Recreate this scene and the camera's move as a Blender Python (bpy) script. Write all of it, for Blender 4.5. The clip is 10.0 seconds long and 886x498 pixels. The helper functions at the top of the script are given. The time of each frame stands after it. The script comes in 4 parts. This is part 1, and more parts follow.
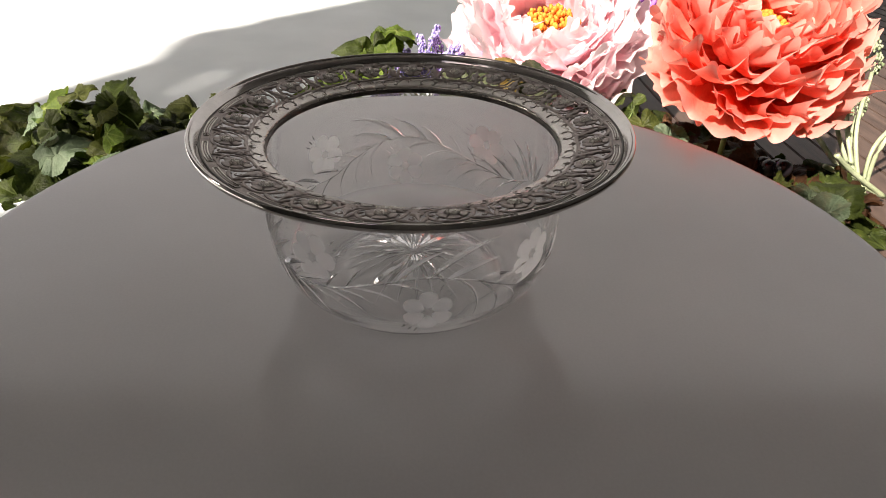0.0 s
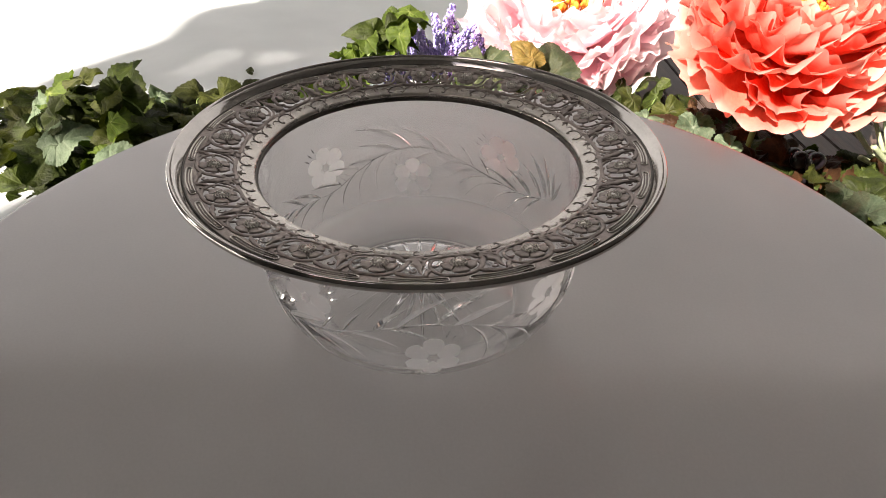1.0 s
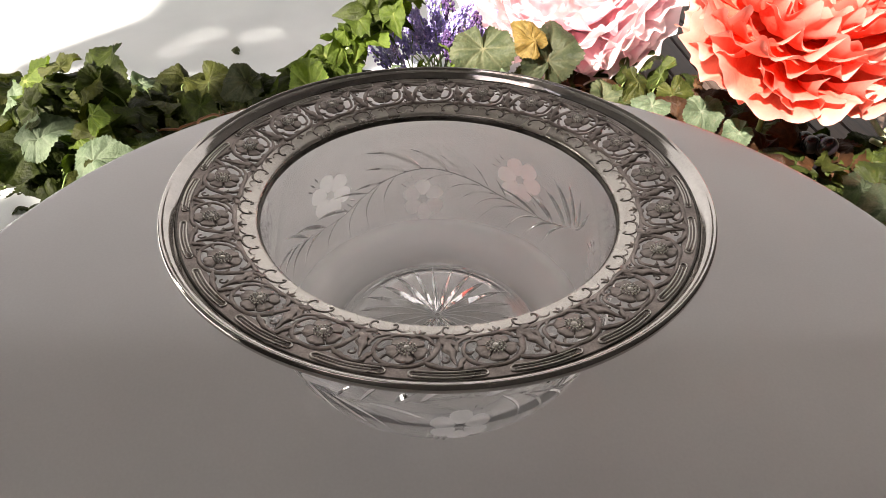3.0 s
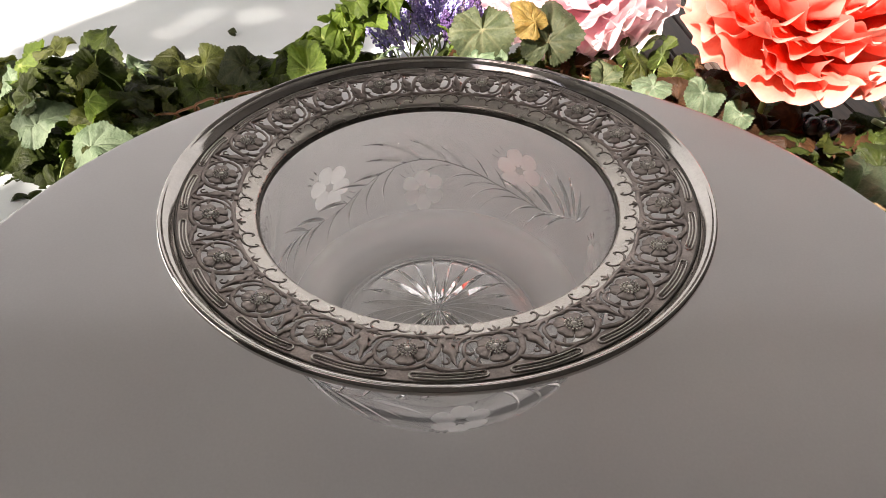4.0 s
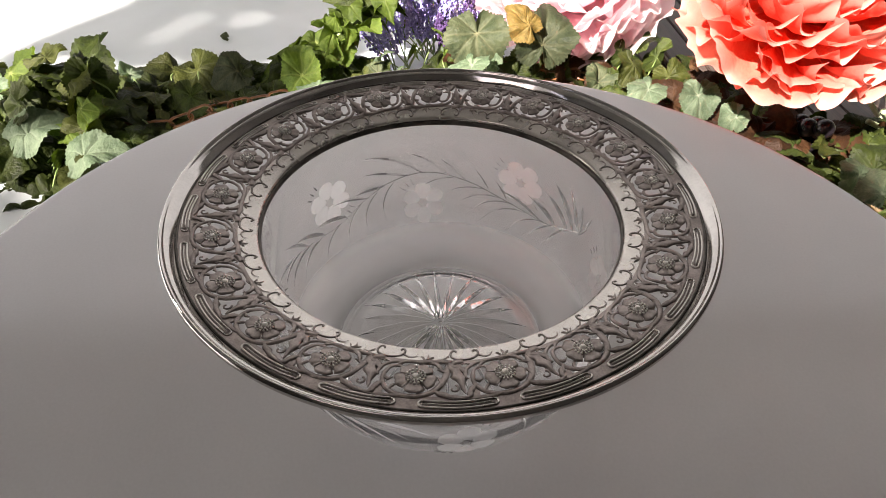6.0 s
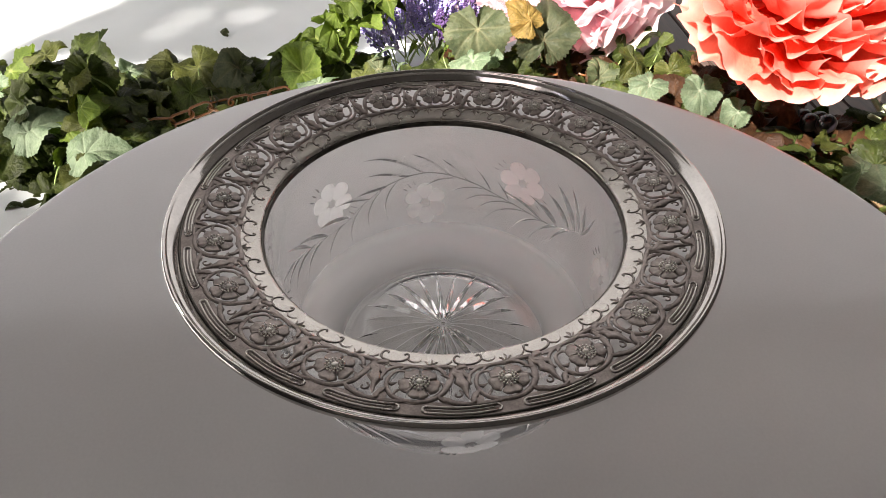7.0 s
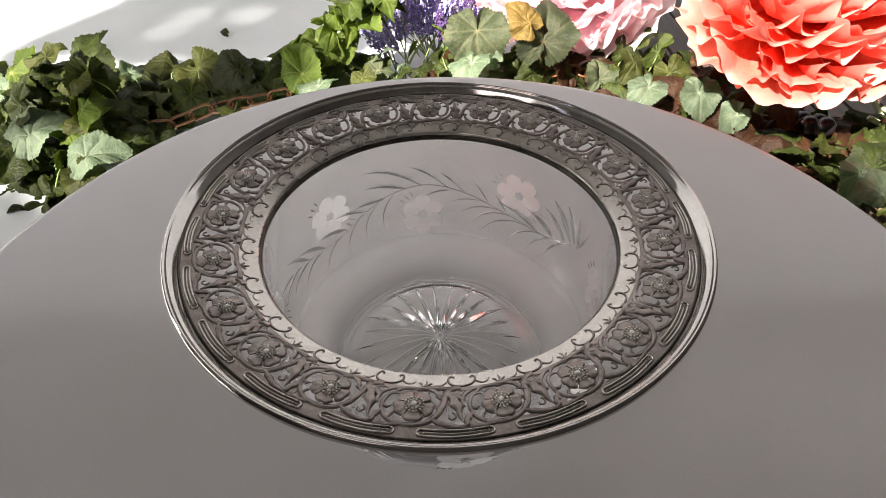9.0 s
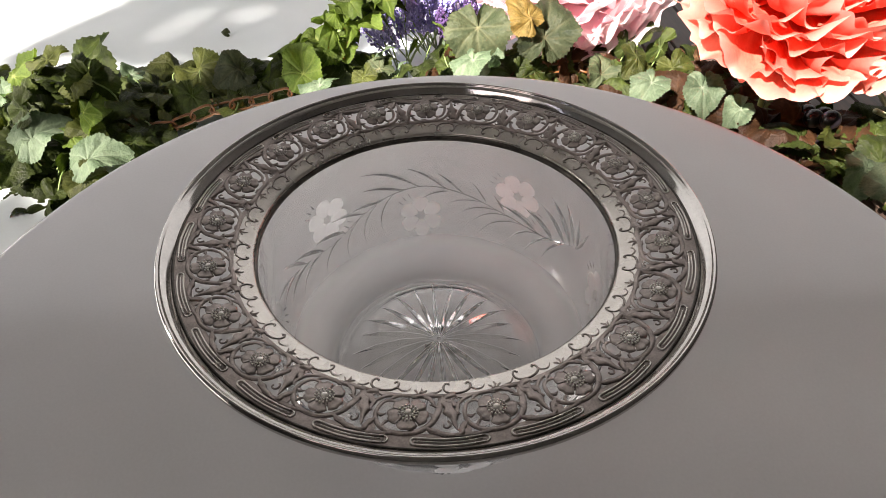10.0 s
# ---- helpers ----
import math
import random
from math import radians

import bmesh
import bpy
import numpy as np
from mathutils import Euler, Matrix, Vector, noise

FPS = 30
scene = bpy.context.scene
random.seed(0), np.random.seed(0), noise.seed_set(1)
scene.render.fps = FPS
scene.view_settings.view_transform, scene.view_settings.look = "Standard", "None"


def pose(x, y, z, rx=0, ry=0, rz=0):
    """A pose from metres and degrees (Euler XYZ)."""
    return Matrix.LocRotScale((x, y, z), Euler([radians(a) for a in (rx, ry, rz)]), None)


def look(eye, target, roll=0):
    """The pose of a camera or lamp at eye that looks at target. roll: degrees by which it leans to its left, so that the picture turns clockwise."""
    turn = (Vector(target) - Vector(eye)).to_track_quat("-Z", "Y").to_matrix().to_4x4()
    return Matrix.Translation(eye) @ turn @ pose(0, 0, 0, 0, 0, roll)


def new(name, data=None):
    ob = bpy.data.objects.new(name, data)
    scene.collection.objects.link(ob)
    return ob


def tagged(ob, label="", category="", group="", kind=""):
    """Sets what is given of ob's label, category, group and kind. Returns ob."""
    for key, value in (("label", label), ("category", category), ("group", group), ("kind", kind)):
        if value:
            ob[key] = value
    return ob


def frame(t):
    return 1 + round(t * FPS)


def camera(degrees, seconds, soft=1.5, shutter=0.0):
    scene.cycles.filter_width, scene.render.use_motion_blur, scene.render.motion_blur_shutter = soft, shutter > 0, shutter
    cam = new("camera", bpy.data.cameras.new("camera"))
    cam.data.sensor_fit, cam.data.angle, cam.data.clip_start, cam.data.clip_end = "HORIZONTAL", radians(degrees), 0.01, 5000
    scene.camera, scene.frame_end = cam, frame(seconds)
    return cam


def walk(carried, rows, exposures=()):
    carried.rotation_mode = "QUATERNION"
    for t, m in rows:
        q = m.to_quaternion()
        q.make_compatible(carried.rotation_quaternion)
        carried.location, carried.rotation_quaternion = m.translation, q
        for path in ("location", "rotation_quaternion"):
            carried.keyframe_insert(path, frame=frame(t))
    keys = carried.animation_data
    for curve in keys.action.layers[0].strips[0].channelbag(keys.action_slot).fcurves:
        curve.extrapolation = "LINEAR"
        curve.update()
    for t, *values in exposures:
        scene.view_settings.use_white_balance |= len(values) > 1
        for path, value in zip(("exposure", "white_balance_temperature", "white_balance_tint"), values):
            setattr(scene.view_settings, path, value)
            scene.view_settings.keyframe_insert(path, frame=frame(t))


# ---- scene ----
cam = camera(72.4, 10.0, 0.8)
PATH = [
    (0.0, pose(0.0068, -0.2696, 0.1955, 56.46, -1.44, -0.84)),
    (0.5, pose(0.0087, -0.2529, 0.2039, 56.08, -0.60, 0.22)),
    (1.0, pose(0.0102, -0.2343, 0.2035, 53.80, -0.97, 0.61)),
    (1.5, pose(0.0048, -0.2234, 0.2085, 50.80, -0.63, 1.16)),
    (2.0, pose(-0.0012, -0.2132, 0.2113, 51.01, -0.86, 0.83)),
    (2.5, pose(-0.0024, -0.2022, 0.2132, 51.15, -1.07, -0.15)),
    (4.0, pose(-0.0023, -0.1916, 0.2204, 48.56, -0.51, -0.86)),
    (4.5, pose(-0.0049, -0.1897, 0.2216, 48.44, -0.59, -1.01)),
    (5.0, pose(-0.0041, -0.1886, 0.2218, 48.46, -0.26, -1.63)),
    (5.5, pose(-0.0053, -0.1866, 0.2227, 48.57, -0.46, -1.69)),
    (7.0, pose(-0.0065, -0.1832, 0.2274, 47.87, -0.18, -1.79)),
    (7.5, pose(-0.0075, -0.1814, 0.2272, 47.55, -0.18, -1.64)),
    (8.0, pose(-0.0056, -0.1804, 0.2303, 47.36, 0.37, -1.83)),
    (8.5, pose(-0.0052, -0.1811, 0.2346, 47.50, -0.24, -1.64)),
    (9.0, pose(-0.0044, -0.1797, 0.2356, 47.39, -0.11, -1.71)),
    (9.5, pose(-0.0032, -0.1781, 0.2351, 47.26, 0.09, -1.67)),
    (10.0, pose(-0.0007, -0.1763, 0.2360, 47.05, 0.70, -1.72)),
]
walk(cam, PATH, [(0.0, 1.40, 7400, 18.5), (0.5, 1.62, 7400, 18.5), (1.5, 1.82, 7500, 19), (2.5, 1.95, 7500, 19), (5.0, 2.03, 7300, 19), (10.0, 2.07, 7150, 17.5)])

# ---- light ----
SUN_EL, SUN_AZ = radians(40), math.atan2(-0.78, -0.62)   # towards the sun
world = bpy.data.worlds.new("sky")
scene.world = world
world.use_nodes = True
wn = world.node_tree
sky = wn.nodes.new("ShaderNodeTexSky")
sky.sky_type, sky.sun_disc = "NISHITA", False
sky.sun_elevation, sky.sun_rotation = SUN_EL, math.pi / 2 - SUN_AZ
wn.links.new(sky.outputs[0], wn.nodes["Background"].inputs[0])
wn.nodes["Background"].inputs[1].default_value = 0.07
sun = new("sun", bpy.data.lights.new("sun", "SUN"))
sun.data.energy, sun.data.angle, sun.data.color = 5.0, radians(0.8), (1.0, 0.975, 0.945)
to_sun = Vector((math.cos(SUN_AZ) * math.cos(SUN_EL), math.sin(SUN_AZ) * math.cos(SUN_EL), math.sin(SUN_EL)))
sun.matrix_world = look(to_sun * 6, (0, 0, 0))
# added fill lamp, no source seen there: lights the table and the silver's reflections
north_fill = new("north_fill_lamp", bpy.data.lights.new("north_fill_lamp", "AREA"))
north_fill.data.shape, north_fill.data.size, north_fill.data.size_y = "RECTANGLE", 7.5, 3.0
north_fill.data.energy, north_fill.data.color = 15.5, (0.87, 0.94, 1.0)
north_fill.matrix_world = look((0.0, 3.03, 1.8), (0.0, 0.0, 1.8))

# added lamp standing for an unseen bright source to the west; makes glints
side_light = new("west_glint_lamp", bpy.data.lights.new("west_glint_lamp", "AREA"))
side_light.data.shape, side_light.data.size, side_light.data.size_y = "RECTANGLE", 0.24, 0.82
side_light.data.energy, side_light.data.color = 5.0, (1.0, 0.98, 0.95)
side_light.matrix_world = look((-3.95, 0.75, 0.7), (0.0, 0.75, 0.7))

# ---- materials ----
def nodes_of(name):
    m = bpy.data.materials.new(name)
    m.use_nodes = True
    return m, m.node_tree, m.node_tree.nodes["Principled BSDF"]


def surface(name, dark, light, rough=0.5, metal=0.0, scale=40.0, fine=400.0, bump=0.1, depth=0.001, stretch=(1, 1, 1), rough_var=0.1, coat=0.0):
    """A two-scale mottled surface: large stains and fine grain in colour, gloss and relief."""
    m, tree, bsdf = nodes_of(name)
    n, l = tree.nodes, tree.links
    co = n.new("ShaderNodeTexCoord")
    mp = n.new("ShaderNodeMapping")
    mp.inputs["Scale"].default_value = stretch
    l.new(co.outputs["Object"], mp.inputs[0])
    big, small = n.new("ShaderNodeTexNoise"), n.new("ShaderNodeTexNoise")
    big.inputs["Scale"].default_value, small.inputs["Scale"].default_value = scale, fine
    big.inputs["Detail"].default_value = small.inputs["Detail"].default_value = 4
    l.new(mp.outputs[0], big.inputs["Vector"])
    l.new(mp.outputs[0], small.inputs["Vector"])
    mix = n.new("ShaderNodeMath")
    mix.operation = "MULTIPLY_ADD"
    l.new(small.outputs[0], mix.inputs[0])
    mix.inputs[1].default_value = 0.4
    sub = n.new("ShaderNodeMath")
    sub.operation = "MULTIPLY"
    sub.inputs[1].default_value = 0.8
    l.new(big.outputs[0], sub.inputs[0])
    l.new(sub.outputs[0], mix.inputs[2])
    ramp = n.new("ShaderNodeValToRGB")
    ramp.color_ramp.elements[0].position, ramp.color_ramp.elements[1].position = 0.4, 0.8
    ramp.color_ramp.elements[0].color, ramp.color_ramp.elements[1].color = (*dark, 1), (*light, 1)
    l.new(mix.outputs[0], ramp.inputs[0])
    l.new(ramp.outputs[0], bsdf.inputs["Base Color"])
    rr = n.new("ShaderNodeMapRange")
    rr.inputs["To Min"].default_value, rr.inputs["To Max"].default_value = max(0.02, rough - rough_var), min(1, rough + rough_var)
    l.new(big.outputs[0], rr.inputs[0])
    l.new(rr.outputs[0], bsdf.inputs["Roughness"])
    bsdf.inputs["Metallic"].default_value = metal
    bsdf.inputs["Coat Weight"].default_value = coat
    bp = n.new("ShaderNodeBump")
    bp.inputs["Strength"].default_value, bp.inputs["Distance"].default_value = bump, depth
    l.new(small.outputs[0], bp.inputs["Height"])
    l.new(bp.outputs[0], bsdf.inputs["Normal"])
    return m


def leafy(name, dark, light, through_colour, share=0.35, rough=0.5, edge=None, scale=5.0, petal=False):
    """A thin petal or leaf: mottled, a little glossy, with light coming through. edge: a second colour towards the rim of a petal."""
    m = surface(name, dark, light, rough, scale=scale, fine=34.0 if petal else 30.0, bump=0.1 if petal else 0.3, depth=0.008 if petal else 0.010, stretch=(1, 0.35, 1) if petal else (1, 1, 1))
    tree = m.node_tree
    n, l = tree.nodes, tree.links
    bsdf, out = n["Principled BSDF"], n["Material Output"]
    colour = bsdf.inputs["Base Color"].links[0].from_socket
    info = n.new("ShaderNodeObjectInfo")
    hue = n.new("ShaderNodeHueSaturation")
    var = n.new("ShaderNodeMapRange")
    var.inputs["To Min"].default_value, var.inputs["To Max"].default_value = 0.5, 1.05
    l.new(info.outputs["Random"], var.inputs[0])
    l.new(var.outputs[0], hue.inputs["Value"])
    if edge:
        at = n.new("ShaderNodeAttribute")
        at.attribute_name = "reach"
        mx = n.new("ShaderNodeMix")
        mx.data_type = "RGBA"
        l.new(at.outputs["Fac"], mx.inputs[0])
        l.new(colour, mx.inputs[6])
        mx.inputs[7].default_value = (*edge, 1)
        colour = mx.outputs[2]
        if petal:
            var.inputs["To Min"].default_value, var.inputs["To Max"].default_value = 0.88, 1.1
    l.new(colour, hue.inputs["Color"])
    l.new(hue.outputs[0], bsdf.inputs["Base Color"])
    bsdf.inputs["Specular IOR Level"].default_value = 0.3 if petal else 0.22
    tr = n.new("ShaderNodeBsdfTranslucent")
    tint = n.new("ShaderNodeMix")
    tint.data_type, tint.blend_type = "RGBA", "MULTIPLY"
    tint.inputs[0].default_value = 1.0
    l.new(hue.outputs[0], tint.inputs[6])
    tint.inputs[7].default_value = (*through_colour, 1)
    l.new(tint.outputs[2], tr.inputs[0])
    ms = n.new("ShaderNodeMixShader")
    ms.inputs[0].default_value = share
    l.new(bsdf.outputs[0], ms.inputs[1])
    l.new(tr.outputs[0], ms.inputs[2])
    l.new(ms.outputs[0], out.inputs[0])
    return m


WHITE_TOP = surface("white_lacquer", (0.60, 0.59, 0.58), (0.67, 0.66, 0.65), 0.24, scale=9, fine=700, bump=0.01, depth=0.0001, rough_var=0.03, coat=1.0)
WHITE_TOP.node_tree.nodes["Principled BSDF"].inputs["Coat Roughness"].default_value = 0.115
WHITE_TOP.node_tree.nodes["Principled BSDF"].inputs["Specular IOR Level"].default_value = 0.1
WHITE_TOP.node_tree.nodes["Principled BSDF"].inputs["Coat IOR"].default_value = 1.55
SILVER = surface("polished_silver", (0.44, 0.42, 0.395), (0.57, 0.545, 0.515), 0.09, 1.0, scale=60, fine=900, bump=0.04, depth=0.0003, rough_var=0.04)
SATIN_SILVER = surface("satin_silver", (0.42, 0.395, 0.36), (0.54, 0.51, 0.47), 0.27, 1.0, scale=60, fine=900, bump=0.05, depth=0.0003, rough_var=0.05)
BRIGHT_SILVER = surface("worn_bright_silver", (0.70, 0.67, 0.62), (0.85, 0.82, 0.77), 0.45, 1.0, scale=60, fine=900, bump=0.05, depth=0.0003)
TARNISHED = surface("tarnished_silver", (0.185, 0.160, 0.146), (0.35, 0.305, 0.280), 0.45, 1.0, scale=200, fine=1500, bump=0.15, depth=0.0003)
# silver darkened to hold the collar's dark reflection and engraved-line shade
DARK_SILVER = surface("shade_dark_silver", (0.05, 0.045, 0.04), (0.13, 0.12, 0.105), 0.4, 1.0, scale=150, fine=1500, bump=0.1, depth=0.0003)
OLD_SILVER = surface("oxidised_silver", (0.158, 0.134, 0.121), (0.36, 0.311, 0.287), 0.42, 1.0, scale=150, fine=1500, bump=0.15, depth=0.0003, rough_var=0.08)
WOOD = surface("dark_wood", (0.038, 0.025, 0.019), (0.12, 0.082, 0.064), 0.5, scale=9, fine=60, bump=0.3, depth=0.001, stretch=(9, 0.6, 1))
CLOTH = surface("white_cloth", (0.66, 0.73, 0.735), (0.76, 0.83, 0.835), 0.85, scale=7, fine=900, bump=0.2, depth=0.0006)
PLASTER = surface("taupe_plaster", (0.25, 0.242, 0.235), (0.31, 0.30, 0.292), 0.85, scale=3, fine=120, bump=0.2, depth=0.001)
DARK_PLASTER = surface("brown_plaster", (0.10, 0.094, 0.088), (0.14, 0.132, 0.124), 0.85, scale=3, fine=120, bump=0.2, depth=0.001)
SKY_BLOCK = surface("white_sheet", (0.70, 0.70, 0.70), (0.78, 0.78, 0.78), 0.85, scale=7, fine=900, bump=0.1)
CEILING = surface("grey_ceiling", (0.36, 0.35, 0.335), (0.42, 0.41, 0.395), 0.85, scale=3, fine=120, bump=0.2, depth=0.001)
WHITE_PLASTER = surface("white_plaster", (0.74, 0.72, 0.69), (0.82, 0.80, 0.77), 0.85, scale=3, fine=120, bump=0.2, depth=0.001)
CHAIN = surface("rusty_brown", (0.055, 0.021, 0.006), (0.19, 0.072, 0.018), 0.42, scale=90, fine=600, bump=0.2)
BERRY = surface("black_berry", (0.006, 0.005, 0.006), (0.014, 0.011, 0.014), 0.28, scale=60, bump=0.03)
VINE = surface("vine_bark", (0.10, 0.065, 0.03), (0.22, 0.15, 0.07), 0.6, scale=80, bump=0.3)
STALK = surface("green_stalk", (0.10, 0.16, 0.05), (0.22, 0.30, 0.10), 0.5, scale=80)
CREAM_STALK = surface("pale_stalk", (0.24, 0.30, 0.16), (0.42, 0.48, 0.31), 0.45, scale=60)
LEAF_MATS = [
    leafy("ivy_green", (0.013, 0.022, 0.004), (0.062, 0.085, 0.016), (1.0, 1.3, 0.35), 0.25, edge=(0.10, 0.14, 0.045)),
    leafy("olive_leaf", (0.026, 0.036, 0.007), (0.10, 0.115, 0.026), (1.1, 1.2, 0.35), 0.28, edge=(0.17, 0.19, 0.07)),
    leafy("yellow_green_leaf", (0.06, 0.105, 0.015), (0.15, 0.22, 0.04), (1.2, 1.3, 0.4), 0.45, edge=(0.36, 0.42, 0.14)),
    leafy("pale_green_leaf", (0.085, 0.135, 0.075), (0.22, 0.295, 0.185), (0.9, 1.1, 0.6), edge=(0.34, 0.40, 0.29)),
    leafy("grey_green_leaf", (0.045, 0.068, 0.032), (0.135, 0.16, 0.085), (1.0, 1.0, 0.6), edge=(0.30, 0.29, 0.17)),
    leafy("ochre_leaf", (0.11, 0.08, 0.018), (0.29, 0.20, 0.06), (1.1, 0.9, 0.4), scale=9.0, edge=(0.42, 0.32, 0.12)),
    leafy("russet_leaf", (0.03, 0.014, 0.007), (0.09, 0.042, 0.018), (1.2, 0.7, 0.4), edge=(0.15, 0.08, 0.035)),
]
CORAL = leafy("coral_petal", (0.73, 0.105, 0.06), (0.92, 0.275, 0.185), (1.05, 0.85, 0.8), 0.5, 0.5, edge=(0.96, 0.50, 0.42), petal=True)
PINK = leafy("pink_petal", (0.95, 0.68, 0.73), (0.96, 0.82, 0.85), (1.03, 0.98, 0.99), 0.6, 0.6, edge=(0.95, 0.89, 0.89), petal=True)
PURPLE = leafy("purple_petal", (0.30, 0.10, 0.42), (0.45, 0.22, 0.58), (1.0, 0.8, 1.1), 0.3, 0.6, edge=(0.62, 0.42, 0.72), petal=True)
STAMEN = surface("golden_stamen", (0.50, 0.13, 0.012), (0.85, 0.31, 0.035), 0.7, scale=120, bump=0.3)
LAVENDER = surface("lavender_floret", (0.17, 0.13, 0.43), (0.52, 0.46, 0.80), 0.7, scale=110, bump=0.2)
DARK_LAVENDER = surface("violet_floret", (0.035, 0.015, 0.07), (0.10, 0.05, 0.16), 0.75, scale=110, bump=0.2)
WHITE_BLOOM = surface("white_floret", (0.10, 0.15, 0.06), (0.42, 0.47, 0.31), 0.7, scale=90, bump=0.2)

# slightly see-through sheet for the added shade screen
SUN_SCREEN = surface("sun_screen_sheet", (0.74, 0.74, 0.73), (0.82, 0.82, 0.80), 0.9, scale=7, fine=900, bump=0.1)
sn, sl = SUN_SCREEN.node_tree.nodes, SUN_SCREEN.node_tree.links
s_clear, s_mix = sn.new("ShaderNodeBsdfTransparent"), sn.new("ShaderNodeMixShader")
s_mix.inputs[0].default_value = 0.95
sl.new(s_clear.outputs[0], s_mix.inputs[1])
sl.new(sn["Principled BSDF"].outputs[0], s_mix.inputs[2])
sl.new(s_mix.outputs[0], sn["Material Output"].inputs[0])

# clear glass
GLASS, gt, gb = nodes_of("clear_glass")
gb.inputs["Base Color"].default_value = (0.995, 0.995, 0.993, 1)
gb.inputs["Transmission Weight"].default_value, gb.inputs["IOR"].default_value = 1.0, 1.46
gb.inputs["Roughness"].default_value = 0.0
CUT, ct, cb = nodes_of("cut_glass")
cb.inputs["Base Color"].default_value = (0.97, 0.97, 0.96, 1)
cb.inputs["Transmission Weight"].default_value, cb.inputs["IOR"].default_value = 1.0, 1.5
cb.inputs["Roughness"].default_value = 0.025


def part_clear(glass, share, name):
    """The cut glass with a share of light going straight on, as through a shallow cut."""
    m = glass.copy()
    m.name = name
    n, l = m.node_tree.nodes, m.node_tree.links
    clear, mix = n.new("ShaderNodeBsdfTransparent"), n.new("ShaderNodeMixShader")
    mix.inputs[0].default_value = 1 - share
    l.new(clear.outputs[0], mix.inputs[1])
    l.new(n["Principled BSDF"].outputs[0], mix.inputs[2])
    l.new(mix.outputs[0], n["Material Output"].inputs[0])
    return m


STAR = part_clear(CUT, 0.0, "shallow_cut_glass")
FROST, ft, fb = nodes_of("frosted_glass")
fn, fl = ft.nodes, ft.links
f_noise = fn.new("ShaderNodeTexNoise")
f_noise.inputs["Scale"].default_value = 900
f_share = fn.new("ShaderNodeMapRange")
f_share.inputs["To Min"].default_value, f_share.inputs["To Max"].default_value = 0.85, 1.0
fl.new(f_noise.outputs[0], f_share.inputs[0])
f_clear, f_trans, f_mix, f_mix2 = fn.new("ShaderNodeBsdfTransparent"), fn.new("ShaderNodeBsdfTranslucent"), fn.new("ShaderNodeMixShader"), fn.new("ShaderNodeMixShader")
f_trans.inputs[0].default_value = (0.95, 0.95, 0.95, 1)
fb.inputs["Base Color"].default_value = (0.95, 0.95, 0.95, 1)
fb.inputs["Roughness"].default_value = 0.6
f_mix2.inputs[0].default_value = 0.75
fl.new(fb.outputs[0], f_mix2.inputs[1])
fl.new(f_trans.outputs[0], f_mix2.inputs[2])
fl.new(f_share.outputs[0], f_mix.inputs[0])
fl.new(f_clear.outputs[0], f_mix.inputs[1])
fl.new(f_mix2.outputs[0], f_mix.inputs[2])
fl.new(f_mix.outputs[0], fn["Material Output"].inputs[0])


LIGHT_FROST = FROST.copy()
LIGHT_FROST.name = "lightly_frosted_glass"
lf = next(n for n in LIGHT_FROST.node_tree.nodes if n.bl_idname == "ShaderNodeMapRange")
lf.inputs["To Min"].default_value, lf.inputs["To Max"].default_value = 0.22, 0.38

# white veil with reflected and refracted light painted in; it thins out towards its borders
PAINTED_GLOW = FROST.copy()
PAINTED_GLOW.name = "painted_glow_veil"
hn, hl = PAINTED_GLOW.node_tree.nodes, PAINTED_GLOW.node_tree.links
h_at = hn.new("ShaderNodeAttribute")
h_at.attribute_name = "reach"
h_map = next(n for n in hn if n.bl_idname == "ShaderNodeMapRange")
h_mul = hn.new("ShaderNodeMath")
h_mul.operation = "MULTIPLY"
h_out = next(l.to_socket for l in hl if l.from_node == h_map)
hl.new(h_map.outputs[0], h_mul.inputs[0])
hl.new(h_at.outputs["Fac"], h_mul.inputs[1])
hl.new(h_mul.outputs[0], h_out)


# ---- mesh helpers ----
def mesh_of(name, verts, faces, mat, smooth=True):
    me = bpy.data.meshes.new(name)
    me.from_pydata([tuple(v) for v in verts], [], faces)
    me.materials.append(mat)
    if smooth:
        me.shade_smooth()
    me.update()
    return me


def child(name, me, parent, m=None, label=""):
    ob = new(name, me)
    ob.parent = parent
    if m is not None:
        ob.matrix_basis = m
    return tagged(ob, label) if label else ob


def lathe(profile, n=96, closed=False):
    """Turns (radius, height) pairs round z; closed joins the last to the first."""
    verts, faces = [], []
    k = len(profile)
    for i in range(n):
        a = 2 * math.pi * i / n
        verts += [(r * math.cos(a), r * math.sin(a), z) for r, z in profile]
    for i in range(n):
        j = (i + 1) % n
        for p in range(k if closed else k - 1):
            q = (p + 1) % k
            faces.append((i * k + p, j * k + p, j * k + q, i * k + q))
    return verts, faces


def smooth_path(points, n):
    """n + 1 points on a Catmull-Rom line through the given ones."""
    p = [Vector(v) for v in points]
    p = [2 * p[0] - p[1]] + p + [2 * p[-1] - p[-2]]
    out = []
    for i in range(n + 1):
        s = i / n * (len(p) - 3)
        k = min(int(s), len(p) - 4)
        t = s - k
        a, b, c, d = p[k:k + 4]
        out.append(0.5 * (2 * b + (c - a) * t + (2 * a - 5 * b + 4 * c - d) * t * t + (3 * b - a - 3 * c + d) * t ** 3))
    return out


